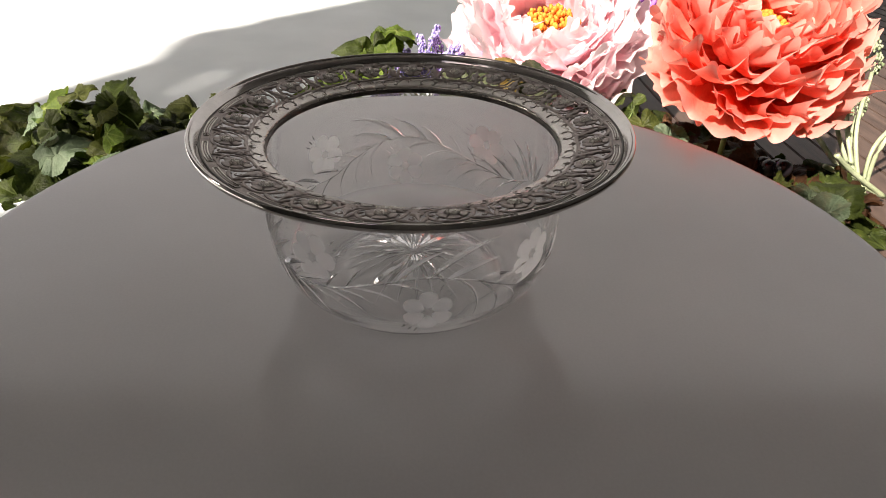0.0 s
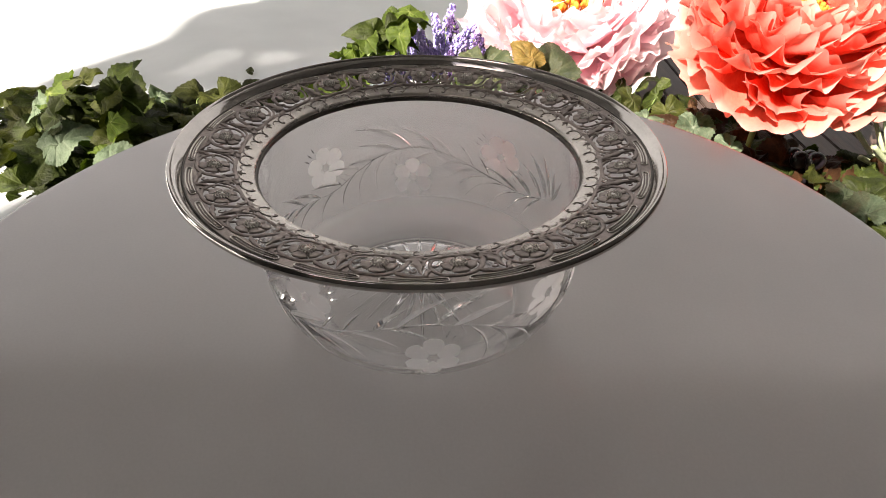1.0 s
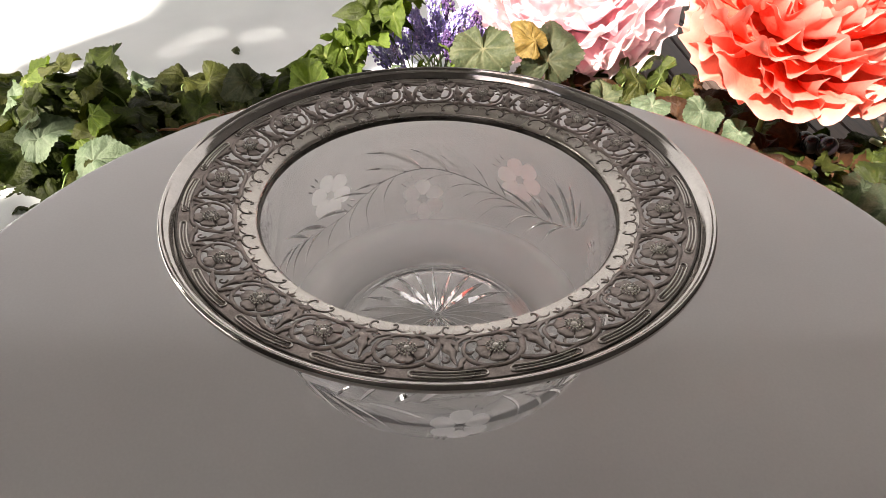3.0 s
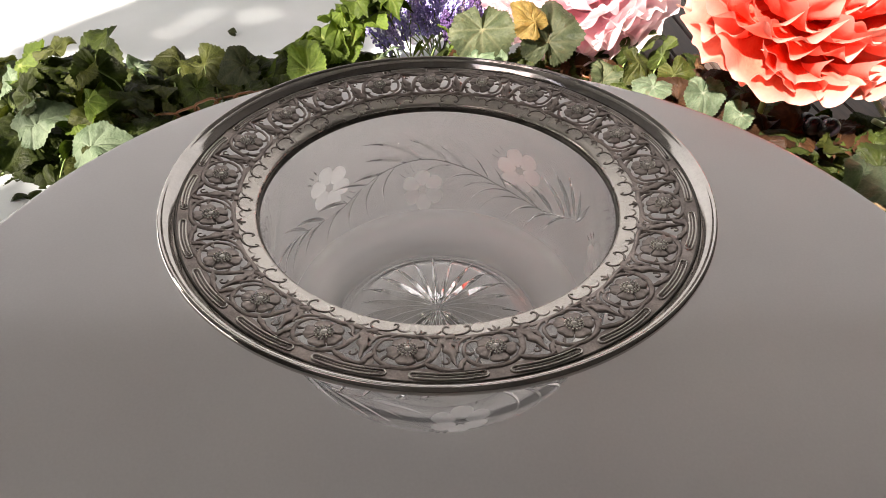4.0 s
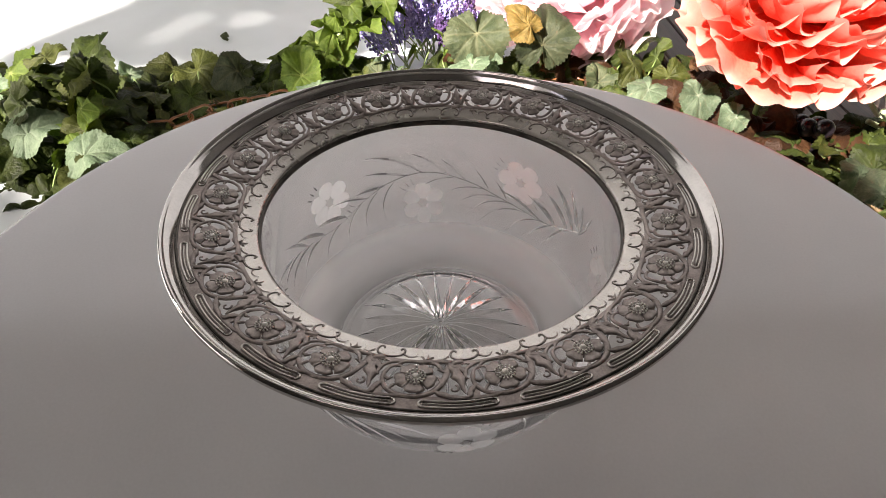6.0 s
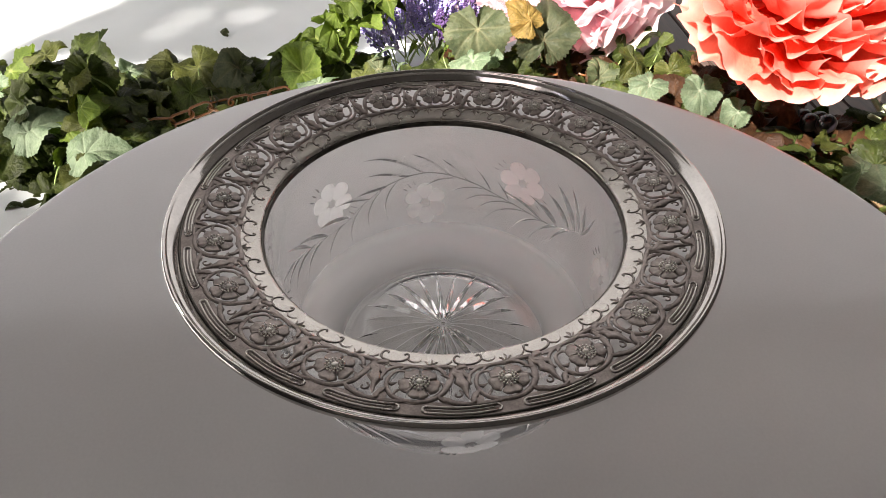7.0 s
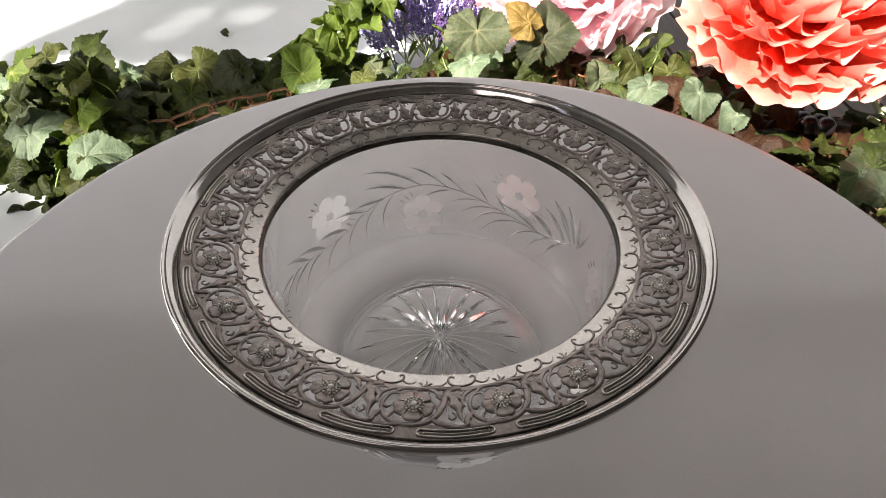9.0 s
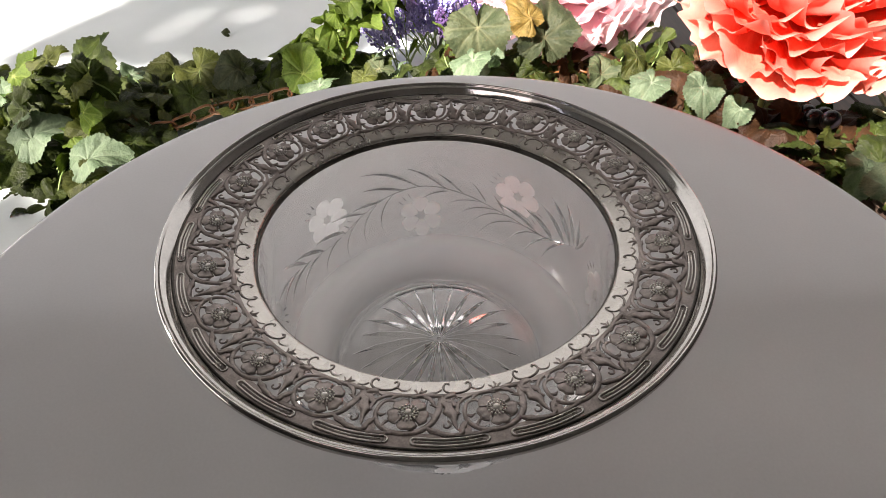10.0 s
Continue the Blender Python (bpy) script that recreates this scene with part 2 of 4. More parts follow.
def tube(points, radius, sides=8, n=None, flat=1.0, up=(0, 0, 1)):
    """A tube along a smooth line; radius: a number or a function of 0..1. flat squeezes it along up."""
    line = smooth_path(points, n or 6 * len(points))
    verts, faces = [], []
    for i, p in enumerate(line):
        d = (line[min(i + 1, len(line) - 1)] - line[max(i - 1, 0)]).normalized()
        x = d.cross(Vector(up))
        x = x.normalized() if x.length > 1e-4 else d.orthogonal().normalized()
        y = x.cross(d).normalized()
        r = radius(i / (len(line) - 1)) if callable(radius) else radius
        for k in range(sides):
            a = 2 * math.pi * k / sides
            verts.append(p + x * (r * math.cos(a)) + y * (r * flat * math.sin(a)))
    for i in range(len(line) - 1):
        for k in range(sides):
            j = (k + 1) % sides
            faces.append((i * sides + k, i * sides + j, (i + 1) * sides + j, (i + 1) * sides + k))
    faces.append(tuple(reversed(range(sides))))
    faces.append(tuple(range((len(line) - 1) * sides, len(line) * sides)))
    return verts, faces


def join(*pieces):
    verts, faces = [], []
    for v, f in pieces:
        o = len(verts)
        verts += list(v)
        faces += [tuple(i + o for i in q) for q in f]
    return verts, faces


def ball(c, r, seg=8, rings=5, squash=1.0):
    verts, faces = [Vector((0, 0, r * squash)) + Vector(c)], []
    for i in range(1, rings):
        a = math.pi * i / rings
        for k in range(seg):
            b = 2 * math.pi * k / seg
            verts.append(Vector((r * math.sin(a) * math.cos(b), r * math.sin(a) * math.sin(b), r * math.cos(a) * squash)) + Vector(c))
    verts.append(Vector((0, 0, -r * squash)) + Vector(c))
    for k in range(seg):
        j = (k + 1) % seg
        faces.append((0, 1 + k, 1 + j))
        for i in range(rings - 2):
            a = 1 + i * seg
            faces.append((a + k, a + seg + k, a + seg + j, a + j))
        a = 1 + (rings - 2) * seg
        faces.append((a + k, len(verts) - 1, a + j))
    return verts, faces


def slab(x0, x1, y0, y1, z0, z1, bevel=0.0):
    bm = bmesh.new()
    bmesh.ops.create_cube(bm, size=1)
    for v in bm.verts:
        v.co = Vector(((x0 + x1) / 2 + v.co.x * (x1 - x0), (y0 + y1) / 2 + v.co.y * (y1 - y0), (z0 + z1) / 2 + v.co.z * (z1 - z0)))
    if bevel:
        bmesh.ops.bevel(bm, geom=bm.edges[:], offset=bevel, segments=2, affect="EDGES")
    return bm


def from_bm(name, bm, mat):
    me = bpy.data.meshes.new(name)
    bm.to_mesh(me)
    bm.free()
    me.materials.append(mat)
    return me


# ---- room: unseen and assumed, toned to shape bounce light and reflections ----
FLOOR = -0.20
X0, X1, Y0, Y1, TOP = -3.9, 3.9, -1.5, 3.0, 3.7


def structure(name, bm, mat, label):
    return tagged(new(name, from_bm(name, bm, mat)), label, kind="structure")


floor = structure("floor", slab(X0 - 0.1, X1, Y0, Y1, FLOOR - 0.08, FLOOR - 0.02), WOOD, "dark brown wood subfloor under the boards")
structure("ceiling", slab(X0 - 0.1, X1 + 0.1, Y0 - 0.1, Y1 + 0.1, TOP, TOP + 0.1), CEILING, "unseen light grey ceiling toned for the reflections")
structure("wall_east", slab(X1, X1 + 0.1, Y0, Y1, FLOOR - 0.08, TOP), PLASTER, "plain taupe plaster wall")


def pierced(name, parts, mat, label):
    """A wall of butted blocks that leave an opening free."""
    bm = slab(*parts[0])
    for box in parts[1:]:
        extra = slab(*box)
        tmp = bpy.data.meshes.new("piece")
        extra.to_mesh(tmp)
        extra.free()
        bm.from_mesh(tmp)
        bpy.data.meshes.remove(tmp)
    return structure(name, bm, mat, label)


LOW = FLOOR - 0.08
pierced("wall_west", [(X0 - 0.1, X0, Y0, 0.62, LOW, TOP), (X0 - 0.1, X0, 0.88, Y1, LOW, TOP), (X0 - 0.1, X0, 0.62, 0.88, LOW, 0.28), (X0 - 0.1, X0, 0.62, 0.88, 1.12, TOP)], PLASTER, "unseen taupe wall with a slot for the side lamp")
# added wall, unseen: its stepped top shades the table and lets sun reach the flowers
pierced("sun_block_wall", [(X0 - 0.1, -3.75, Y0 - 0.1, Y0, LOW, TOP), (-3.75, 0.8, Y0 - 0.1, Y0, 3.5, TOP), (-1.56, -1.2, Y0 - 0.1, Y0, LOW, 1.94), (-1.2, -1.03, Y0 - 0.1, Y0, LOW, 1.85), (-1.03, -0.93, Y0 - 0.1, Y0, LOW, 1.725), (-0.93, -0.83, Y0 - 0.1, Y0, LOW, 1.62), (-0.83, -0.6, Y0 - 0.1, Y0, LOW, 1.2), (-0.6, 0.8, Y0 - 0.1, Y0, LOW, 3.5), (-1.8, -0.6, Y0 - 0.1, Y0, 2.75, 3.5),
                       (0.8, X1 + 0.1, Y0 - 0.1, Y0, LOW, TOP)], DARK_PLASTER, "unseen brown wall stepped to shade the table")
pierced("wall_north", [(X0 - 0.1, -3.75, Y1, Y1 + 0.1, LOW, TOP), (3.75, X1 + 0.1, Y1, Y1 + 0.1, LOW, TOP), (-3.75, 3.75, Y1, Y1 + 0.1, LOW, 0.3), (-3.75, 3.75, Y1, Y1 + 0.1, 3.3, TOP)], WHITE_PLASTER, "unseen white wall with an opening for the fill lamp")

# added sheet, unseen: keeps blue sky out of the silver's reflections
blind = structure("sky_block_sheet", slab(-3.75, 3.75, Y1 + 0.06, Y1 + 0.064, 0.3, 3.3), SKY_BLOCK, "unseen white sheet that blocks the sky behind the fill lamp")
# added panel, unseen: cuts light from behind so the near table darkens
structure("shade_panel", slab(-0.75, 1.3, -0.66, -0.56, FLOOR - 0.018, 0.66, 0.004), DARK_PLASTER, "unseen brown panel that darkens the near table")

# second added panel: keeps bounce light off the table's near left
structure("shade_panel_return", slab(-0.62, -0.52, -0.56, -0.24, FLOOR - 0.018, 0.66, 0.004), DARK_PLASTER, "unseen brown panel that blocks bounce from the left")

# added unseen screen: its edge and gaps cast the dappled shade on the cloth
EDGE = [(0, -2.40), (2.12, -2.40), (2.22, -2.42), (2.30, -2.45), (2.40, -2.475), (2.46, -2.515), (2.51, -2.57), (2.62, -2.65), (2.70, -2.68), (2.74, -2.62), (2.85, -2.67), (3.10, -2.60), (3.5, -2.62)]
GAPS = [(-2.254, 2.306, 0.012, 0.008), (-2.236, 2.238, 0.008, 0.008), (-2.190, 2.350, 0.010, 0.011)]


def blocks_sun(x, z):
    left = np.interp(z, [p[0] for p in EDGE], [p[1] for p in EDGE])
    right = np.interp(z, [0, 1.76, 1.79, 1.88, 1.92, 2.05, 2.1, 2.3, 2.45, 2.8, 3.5], [-1.70, -1.72, -1.93, -1.93, -1.74, -1.72, -1.84, -1.84, -1.90, -2.1, -2.2])
    if z < 2.13 and x < -1.93 and noise.noise(Vector((x * 12, z * 12, 3.0))) > -0.2:
        return False        # open spots that let dappled sun onto the left leaves
    return left < x < right and all(((x - a) / p) ** 2 + ((z - b) / q) ** 2 > 1 for a, b, p, q in GAPS)


verts, faces, index = [], [], {}
step = 0.012
for j in range(int((3.5 - FLOOR) / step)):
    for i in range(88):
        cx_, cz_ = -2.72 + (i + 0.5) * step, FLOOR + (j + 0.5) * step
        if blocks_sun(cx_, cz_):
            quad = []
            for di, dj in ((0, 0), (1, 0), (1, 1), (0, 1)):
                key = (i + di, j + dj)
                if key not in index:
                    index[key] = len(verts)
                    x, z = -2.72 + key[0] * step, FLOOR + key[1] * step
                    verts.append((x, Y0 + 0.05 + 0.02 * math.sin(38 * x + 0.6 * math.sin(2 * z)), z))
                quad.append(index[key])
            faces.append(tuple(quad))
curtain = new("shade_screen", mesh_of("shade_screen", verts, faces, SUN_SCREEN))
tagged(curtain, "unseen white screen that casts the dappled shade on the cloth", "curtain")

# white cloth lying over the boards, drawn up into a soft ridge behind the flowers
CREST, ALONG = Vector((-0.50, 0.93)), Vector((0.55, 0.835))


def cloth_height(x, y):
    p = Vector((x, y)) - CREST
    d, s = p.x * -ALONG.y + p.y * ALONG.x, p.dot(ALONG)
    d += 0.05 * math.sin(5.0 * s + 0.6) + 0.03 * math.sin(13 * s)
    h = 0.014 * math.exp(-(d / (0.15 if d < 0 else 0.75)) ** 2)
    h *= 1 / (1 + math.exp(-(s + 0.35) * 9)) / (1 + math.exp((s - 1.1) * 6))
    h += 0.012 * math.exp(-((d + 0.33 + 0.05 * math.sin(9 * s)) / 0.05) ** 2) * (0.5 + 0.5 * math.sin(11 * s))
    fold = 0.006 * noise.noise(Vector((x * 3, y * 3, 1.3))) + 0.003 * noise.noise(Vector((x * 11, y * 8, 4.0)))
    return FLOOR + 0.008 + max(h + fold, 0)


nx, ny = 110, 150
cx0, cx1, cy0, cy1 = -2.1, 0.17, -0.7, 2.7
verts, faces = [], []
for j in range(ny + 1):
    for i in range(nx + 1):
        y = cy0 + (cy1 - cy0) * j / ny
        x = cx0 + (cx1 + 0.05 * math.sin(3 * y) - cx0) * i / nx
        verts.append((x, y, cloth_height(x, y)))
for j in range(ny):
    for i in range(nx):
        a = j * (nx + 1) + i
        faces.append((a, a + 1, a + nx + 2, a + nx + 1))
cloth = new("white_cloth", mesh_of("white_cloth", verts, faces, CLOTH))
solid = cloth.modifiers.new("thickness", "SOLIDIFY")
solid.thickness, solid.offset = 0.003, -1
tagged(cloth, "rumpled white cotton cloth spread over dark boards in sunlight", "cloth")


# ---- round table ----
TC, TR = Vector((0.0104, 0.0205, 0)), 0.2707
table = new("round_table")
table.location = (TC.x, TC.y, FLOOR)
tagged(table, "round glossy white lacquered table top on a low foot", "table")
prof = [(0.0, -0.016), (TR - 0.006, -0.016)] + [(TR - 0.004 + 0.004 * math.cos(a), -0.008 + 0.008 * math.sin(a)) for a in np.linspace(-1.5, 1.5, 9)] + [(TR - 0.006, 0.0), (0.2, 0.0), (0.1, 0.0), (0.0, 0.0)]
child("tabletop", mesh_of("tabletop", *lathe([(max(r, 1e-4), z - FLOOR) for r, z in prof], 160), WHITE_TOP), table)
prof = [(0.0001, 0.0), (0.15, 0.0), (0.152, 0.004), (0.148, 0.01), (0.06, 0.022), (0.045, 0.04), (0.04, 0.14), (0.06, 0.17), (0.11, 0.1835), (0.0001, 0.1835)]
child("table_foot", mesh_of("table_foot", *lathe(prof, 64), WHITE_TOP), table)


# ---- glass bowl with a pierced silver rim ----
bowl = new("glass_bowl")
bowl.location = (0, 0, 0.0006)
tagged(bowl, "clear cut-glass bowl with wide pierced silver rim on white table", "bowl")
OUTER = [(0.0001, 0.0112), (0.020, 0.0102), (0.034, 0.0080), (0.040, 0.0048), (0.0445, 0.0018), (0.0475, 0.0006), (0.051, 0.0016), (0.0555, 0.0046), (0.0615, 0.0105), (0.0668, 0.0180), (0.0702, 0.0275), (0.0716, 0.037),
         (0.0720, 0.048), (0.0717, 0.058), (0.0712, 0.067), (0.0709, 0.075), (0.0708, 0.0795)]


def fine(profile, n):
    return [(p.x, p.y) for p in smooth_path([(r, z, 0) for r, z in profile], n)]


INNER = [(0.0686, 0.0795), (0.0687, 0.075), (0.0690, 0.067), (0.0695, 0.058), (0.0698, 0.048), (0.0693, 0.037), (0.0678, 0.029), (0.0645, 0.0195), (0.0590, 0.0110), (0.053, 0.0058), (0.048, 0.0042), (0.0445, 0.0054), (0.040, 0.0082), (0.034, 0.0112), (0.02, 0.0132), (0.0001, 0.0142)]
body_profile = fine(OUTER, 60) + fine(INNER, 54)
body = child("bowl_body", mesh_of("bowl_body", *lathe([(max(r, 1e-4), z) for r, z in body_profile], 160), GLASS), bowl, label="clear thin glass")
body.visible_shadow = False
OUT_FINE = fine(OUTER, 240)
HEEL = min(range(241), key=lambda i: OUT_FINE[i][1])


def skin(theta, z, lift=0.0003):
    """The point of the bowl's outer face at that angle and height, moved out of it by lift."""
    z = min(max(z, 0.004), 0.0785)
    k = next(i for i in range(HEEL + 1, len(OUT_FINE)) if OUT_FINE[i][1] >= z)
    (r0, z0), (r1, z1) = OUT_FINE[k - 1], OUT_FINE[k]
    t = (z - z0) / max(z1 - z0, 1e-7)
    out = Vector((z1 - z0, -(r1 - r0))).normalized()
    r, h = r0 + (r1 - r0) * t + out.x * lift, z + out.y * lift
    return Vector((r * math.cos(theta), r * math.sin(theta), h))


RB = 0.0718                     # metres of arc on the wall: angle * RB


def petal_cut(theta, z, way, length, width):
    """A ground petal on the bowl's wall: narrow root, broad round end, hollowed in the middle."""
    verts, faces = [], []
    nu, nv = 8, 12
    for j in range(nv + 1):
        s = j / nv
        w = width * (0.22 + 0.78 * math.sin(math.pi * 0.5 * min(1, s / 0.62))) if s < 0.62 else width * math.sqrt(max(0.0, 1 - ((s - 0.62) / 0.38) ** 2))
        for i in range(nu + 1):
            t = i / nu * 2 - 1
            a, b = s * length, t * w
            dx, dz = a * math.cos(way) - b * math.sin(way), a * math.sin(way) + b * math.cos(way)
            verts.append(skin(theta + dx / RB, z + dz, 0.00045 - 0.00025 * (1 - t * t)))
    for j in range(nv):
        for i in range(nu):
            a = j * (nu + 1) + i
            faces.append((a, a + 1, a + nu + 2, a + nu + 1))
    return verts, faces


def blade_cut(points, width, lift=0.00015, n=9, bulge=1.0):
    """A cut leaf: a slender lens with a sharp ridge, along points (angle, height) on the bowl's wall."""
    line = smooth_path([(t * RB, z, 0) for t, z in points], n)
    verts, faces = [], []
    for i, p in enumerate(line):
        d = (line[min(i + 1, n)] - line[max(i - 1, 0)]).normalized()
        side = Vector((-d.y, d.x, 0))
        w = width * max(0.04, math.sin(math.pi * (i / n) ** 0.75))
        for o, h in ((-w, lift), (0, lift + w * bulge), (w, lift), (0, lift - 0.0001)):
            q = p + side * o
            verts.append(skin(q.x / RB, q.y, h))
    for i in range(n):
        for k in range(4):
            j = (k + 1) % 4
            faces.append((i * 4 + k, i * 4 + j, i * 4 + 4 + j, i * 4 + 4 + k))
    faces += [(3, 2, 1, 0), (n * 4, n * 4 + 1, n * 4 + 2, n * 4 + 3)]
    return verts, faces


SPRAY = 96                      # degrees: the middle of one spray; a second lies opposite
rng = random.Random(4)


def cut_flower(theta, z, size, turn, mat):
    f = new("cut_flower", mesh_of("cut_flower", *join(*[petal_cut(theta + 0.0022 * math.cos(a) / RB, z + 0.0022 * math.sin(a), a, size - 0.002, size * 0.36)
            for a in [turn + k * math.pi / 3 for k in range(6)]]), mat))
    f.parent = body
    f.visible_shadow = False
    tagged(f, "frosted engraved six-petal flower")
    for c in (turn + 0.45, turn + 3.6):
        tips = [blade_cut([(theta + (size + 0.0006) * math.cos(a) / RB, z + (size + 0.0006) * math.sin(a)), (theta + (size + 0.0048) * math.cos(a) / RB, z + (size + 0.0048) * math.sin(a))], 0.0004) for a in (c - 0.22, c, c + 0.22)]
        t = child("cut_tip", mesh_of("cut_tip", *join(*tips), CUT, False), body)
        t.visible_shadow = False


def on_wall(deg, z):
    return radians(SPRAY + deg), z


VINE_CUT = [(-72, 0.043), (-62, 0.037), (-51, 0.0345), (-34, 0.038), (-19, 0.0445), (-2, 0.0495), (14, 0.046), (26, 0.039), (39, 0.032), (56, 0.0335), (72, 0.038)]
# cut leaves: root and tip as (degrees, height), half width, sideways bend
UPPER_LEAVES = [
    ((0, 0.049), (26, 0.064), 0.0013, 0.10), ((6, 0.048), (25, 0.054), 0.0013, 0.06), ((16, 0.0445), (30, 0.044), 0.0013, 0.05),
    ((-11, 0.047), (6, 0.062), 0.0011, 0.08), ((-18, 0.045), (-7, 0.0575), 0.0011, 0.05), ((-28, 0.041), (-21, 0.053), 0.0006, 0.05),
    ((-36, 0.038), (-30, 0.048), 0.0006, 0.05), ((-52, 0.0345), (-31, 0.043), 0.0013, 0.06), ((-60, 0.036), (-44, 0.046), 0.0012, 0.05),
    ((-66, 0.039), (-52, 0.053), 0.0012, 0.05), ((-69, 0.041), (-56, 0.061), 0.0013, 0.05), ((-71, 0.043), (-64, 0.064), 0.0011, 0.03),
    ((-73, 0.043), (-72, 0.060), 0.0009, 0.0), ((-73, 0.043), (-79, 0.058), 0.0007, 0.0), ((-72, 0.042), (-77, 0.050), 0.0007, 0.0),
]
LOWER_LEAVES = [
    ((11, 0.047), (17, 0.0245), 0.0005, 0.16), ((18, 0.0435), (26, 0.0215), 0.0005, 0.16), ((27, 0.038), (36, 0.0185), 0.0005, 0.14),
    ((37, 0.033), (50, 0.018), 0.0005, 0.12), ((46, 0.032), (66, 0.0195), 0.0005, 0.12), ((53, 0.033), (74, 0.024), 0.0005, 0.10),
    ((60, 0.0345), (78, 0.030), 0.0005, 0.08), ((66, 0.036), (80, 0.037), 0.0006, 0.02), ((34, 0.0345), (50, 0.0385), 0.0009, 0.05),
    ((46, 0.032), (62, 0.041), 0.0009, 0.05), ((56, 0.0335), (70, 0.045), 0.0008, 0.05), ((24, 0.040), (40, 0.0445), 0.0009, 0.06),
]
BACK_LEAVES = [
    ((-26, 0.041), (-10, 0.037), 0.0005, 0.10), ((-33, 0.038), (-16, 0.032), 0.0006, 0.12), ((-40, 0.0365), (-21, 0.0275), 0.0005, 0.14),
    ((-46, 0.0348), (-25, 0.0225), 0.0005, 0.14), ((-54, 0.0347), (-38, 0.021), 0.0005, 0.14), ((-61, 0.0365), (-48, 0.022), 0.0005, 0.12),
    ((-66, 0.039), (-57, 0.024), 0.0005, 0.10), ((-13, 0.046), (0, 0.041), 0.0007, 0.10),
]


def leaf_cut(root, tip, width, bend):
    (a0, z0), (a1, z1) = on_wall(*root), on_wall(*tip)
    dx, dz = (a1 - a0) * RB, z1 - z0
    pts = []
    for d in (0, 0.3, 0.65, 1):
        push = bend * math.sin(math.pi * d)
        pts.append((a0 + (dx * d - dz * push) / RB, z0 + dz * d + abs(dx) * push))
    return blade_cut(pts, width * 1.2, n=12)


def paint_glint(me):
    """Whitens one facet of the cut to paint in its glint, the other is polished."""
    me.materials.append(FROST)
    for i, f in enumerate(me.polygons):
        f.material_index = 1 if i % 4 == 1 and i < len(me.polygons) - 2 else 0
    return me


cut_meshes = [mesh_of("cut_leaf", *leaf_cut(*row), CUT, False) for row in UPPER_LEAVES + LOWER_LEAVES + BACK_LEAVES]
for me in cut_meshes[1::2]:     # every other leaf has a glint painted on one facet
    paint_glint(me)
vine_mesh = mesh_of("cut_vine", *blade_cut([on_wall(*p) for p in VINE_CUT], 0.00055, n=60, bulge=0.9), CUT, False)
for turn in (0, 180):
    around = pose(0, 0, 0, 0, 0, turn)
    child("cut_vine", vine_mesh, body, around, "polished engraved stem").visible_shadow = False
    for me in cut_meshes:
        child("cut_leaf", me, body, around).visible_shadow = False
    for deg, z, size, spin, mat in ((41, 0.0475, 0.0122, 0.35, FROST), (-41, 0.0505, 0.0122, 0.1, FROST), (0, 0.0310, 0.0115, 0.5, LIGHT_FROST), (88, 0.036, 0.0112, 0.2, LIGHT_FROST)):
        cut_flower(radians(SPRAY + turn + deg), z, size, spin, mat)

# painted-in brightness: a soft veil outside the wall, and a denser ring inside where the wall turns into the base
def glow_veil(name, profile, shares, label):
    verts, faces, share = [], [], []
    k = len(profile)
    for i in range(128):
        a = 2 * math.pi * i / 128
        verts += [(r * math.cos(a), r * math.sin(a), z) for r, z in profile]
        share += shares
    for i in range(128):
        j = (i + 1) % 128
        faces += [(i * k + q, j * k + q, j * k + q + 1, i * k + q + 1) for q in range(k - 1)]
    me = mesh_of(name, verts, faces, PAINTED_GLOW)
    me.attributes.new("reach", "FLOAT", "POINT").data.foreach_set("value", share)
    child(name, me, body, label=label).visible_shadow = False


wall_line = fine([(r + 0.0007, z) for r, z in OUTER[9:]], 30)
glow_veil("wall_glow_veil", wall_line, [0.2 * min(1, k / 8) for k in range(31)], "white veil with the wall's reflected light painted in")
ring_line = fine([(r - 0.0002, z + 0.0003) for r, z in reversed(INNER[6:12])], 30)
glow_veil("heel_glow_ring", ring_line, [0.72 * math.sin(math.pi * k / 30) ** 1.3 for k in range(31)], "white ring with the base's refracted glow painted in")

# the cut star in the base
for k in range(24):
    a = 2 * math.pi * k / 24 + 0.06
    ln, w = (0.0405, 0.0014) if k % 2 == 0 else (0.0375, 0.0013)
    prof = [(0.001, 0.1), (0.008, 0.8), (0.017, 1.0), (0.029, 0.62), (ln, 0.02)]
    verts, faces = [], []
    for r, s in prof:
        floor_z = np.interp(r, [p[0] for p in reversed(INNER)], [p[1] for p in reversed(INNER)]) + 0.0004
        for o, h in ((-w * s, 0.0), (-0.0002, 0.0030 * s), (0.0002, 0.0030 * s), (w * s, 0.0), (0, -0.0003)):
            verts.append((r, o, floor_z + h))
    for i in range(len(prof) - 1):
        for q in range(5):
            j = (q + 1) % 5
            faces.append((i * 5 + q, i * 5 + j, i * 5 + 5 + j, i * 5 + 5 + q))
    faces += [(4, 3, 2, 1, 0), (20, 21, 22, 23, 24)]
    if k < 2:
        me = mesh_of("star_ray", verts, faces, STAR, False)
        # a white strip paints the bright glint along each ray's ridge
        me.materials.append(FROST)
        for i, f in enumerate(me.polygons):
            f.material_index = 1 if i % 5 == 1 and i < 20 else 0
        star_mesh = [me] if k == 0 else star_mesh + [me]
    ray = child("star_ray", star_mesh[k % 2], body, pose(0, 0, 0, 0, 0, math.degrees(a)))
    ray.visible_shadow = False

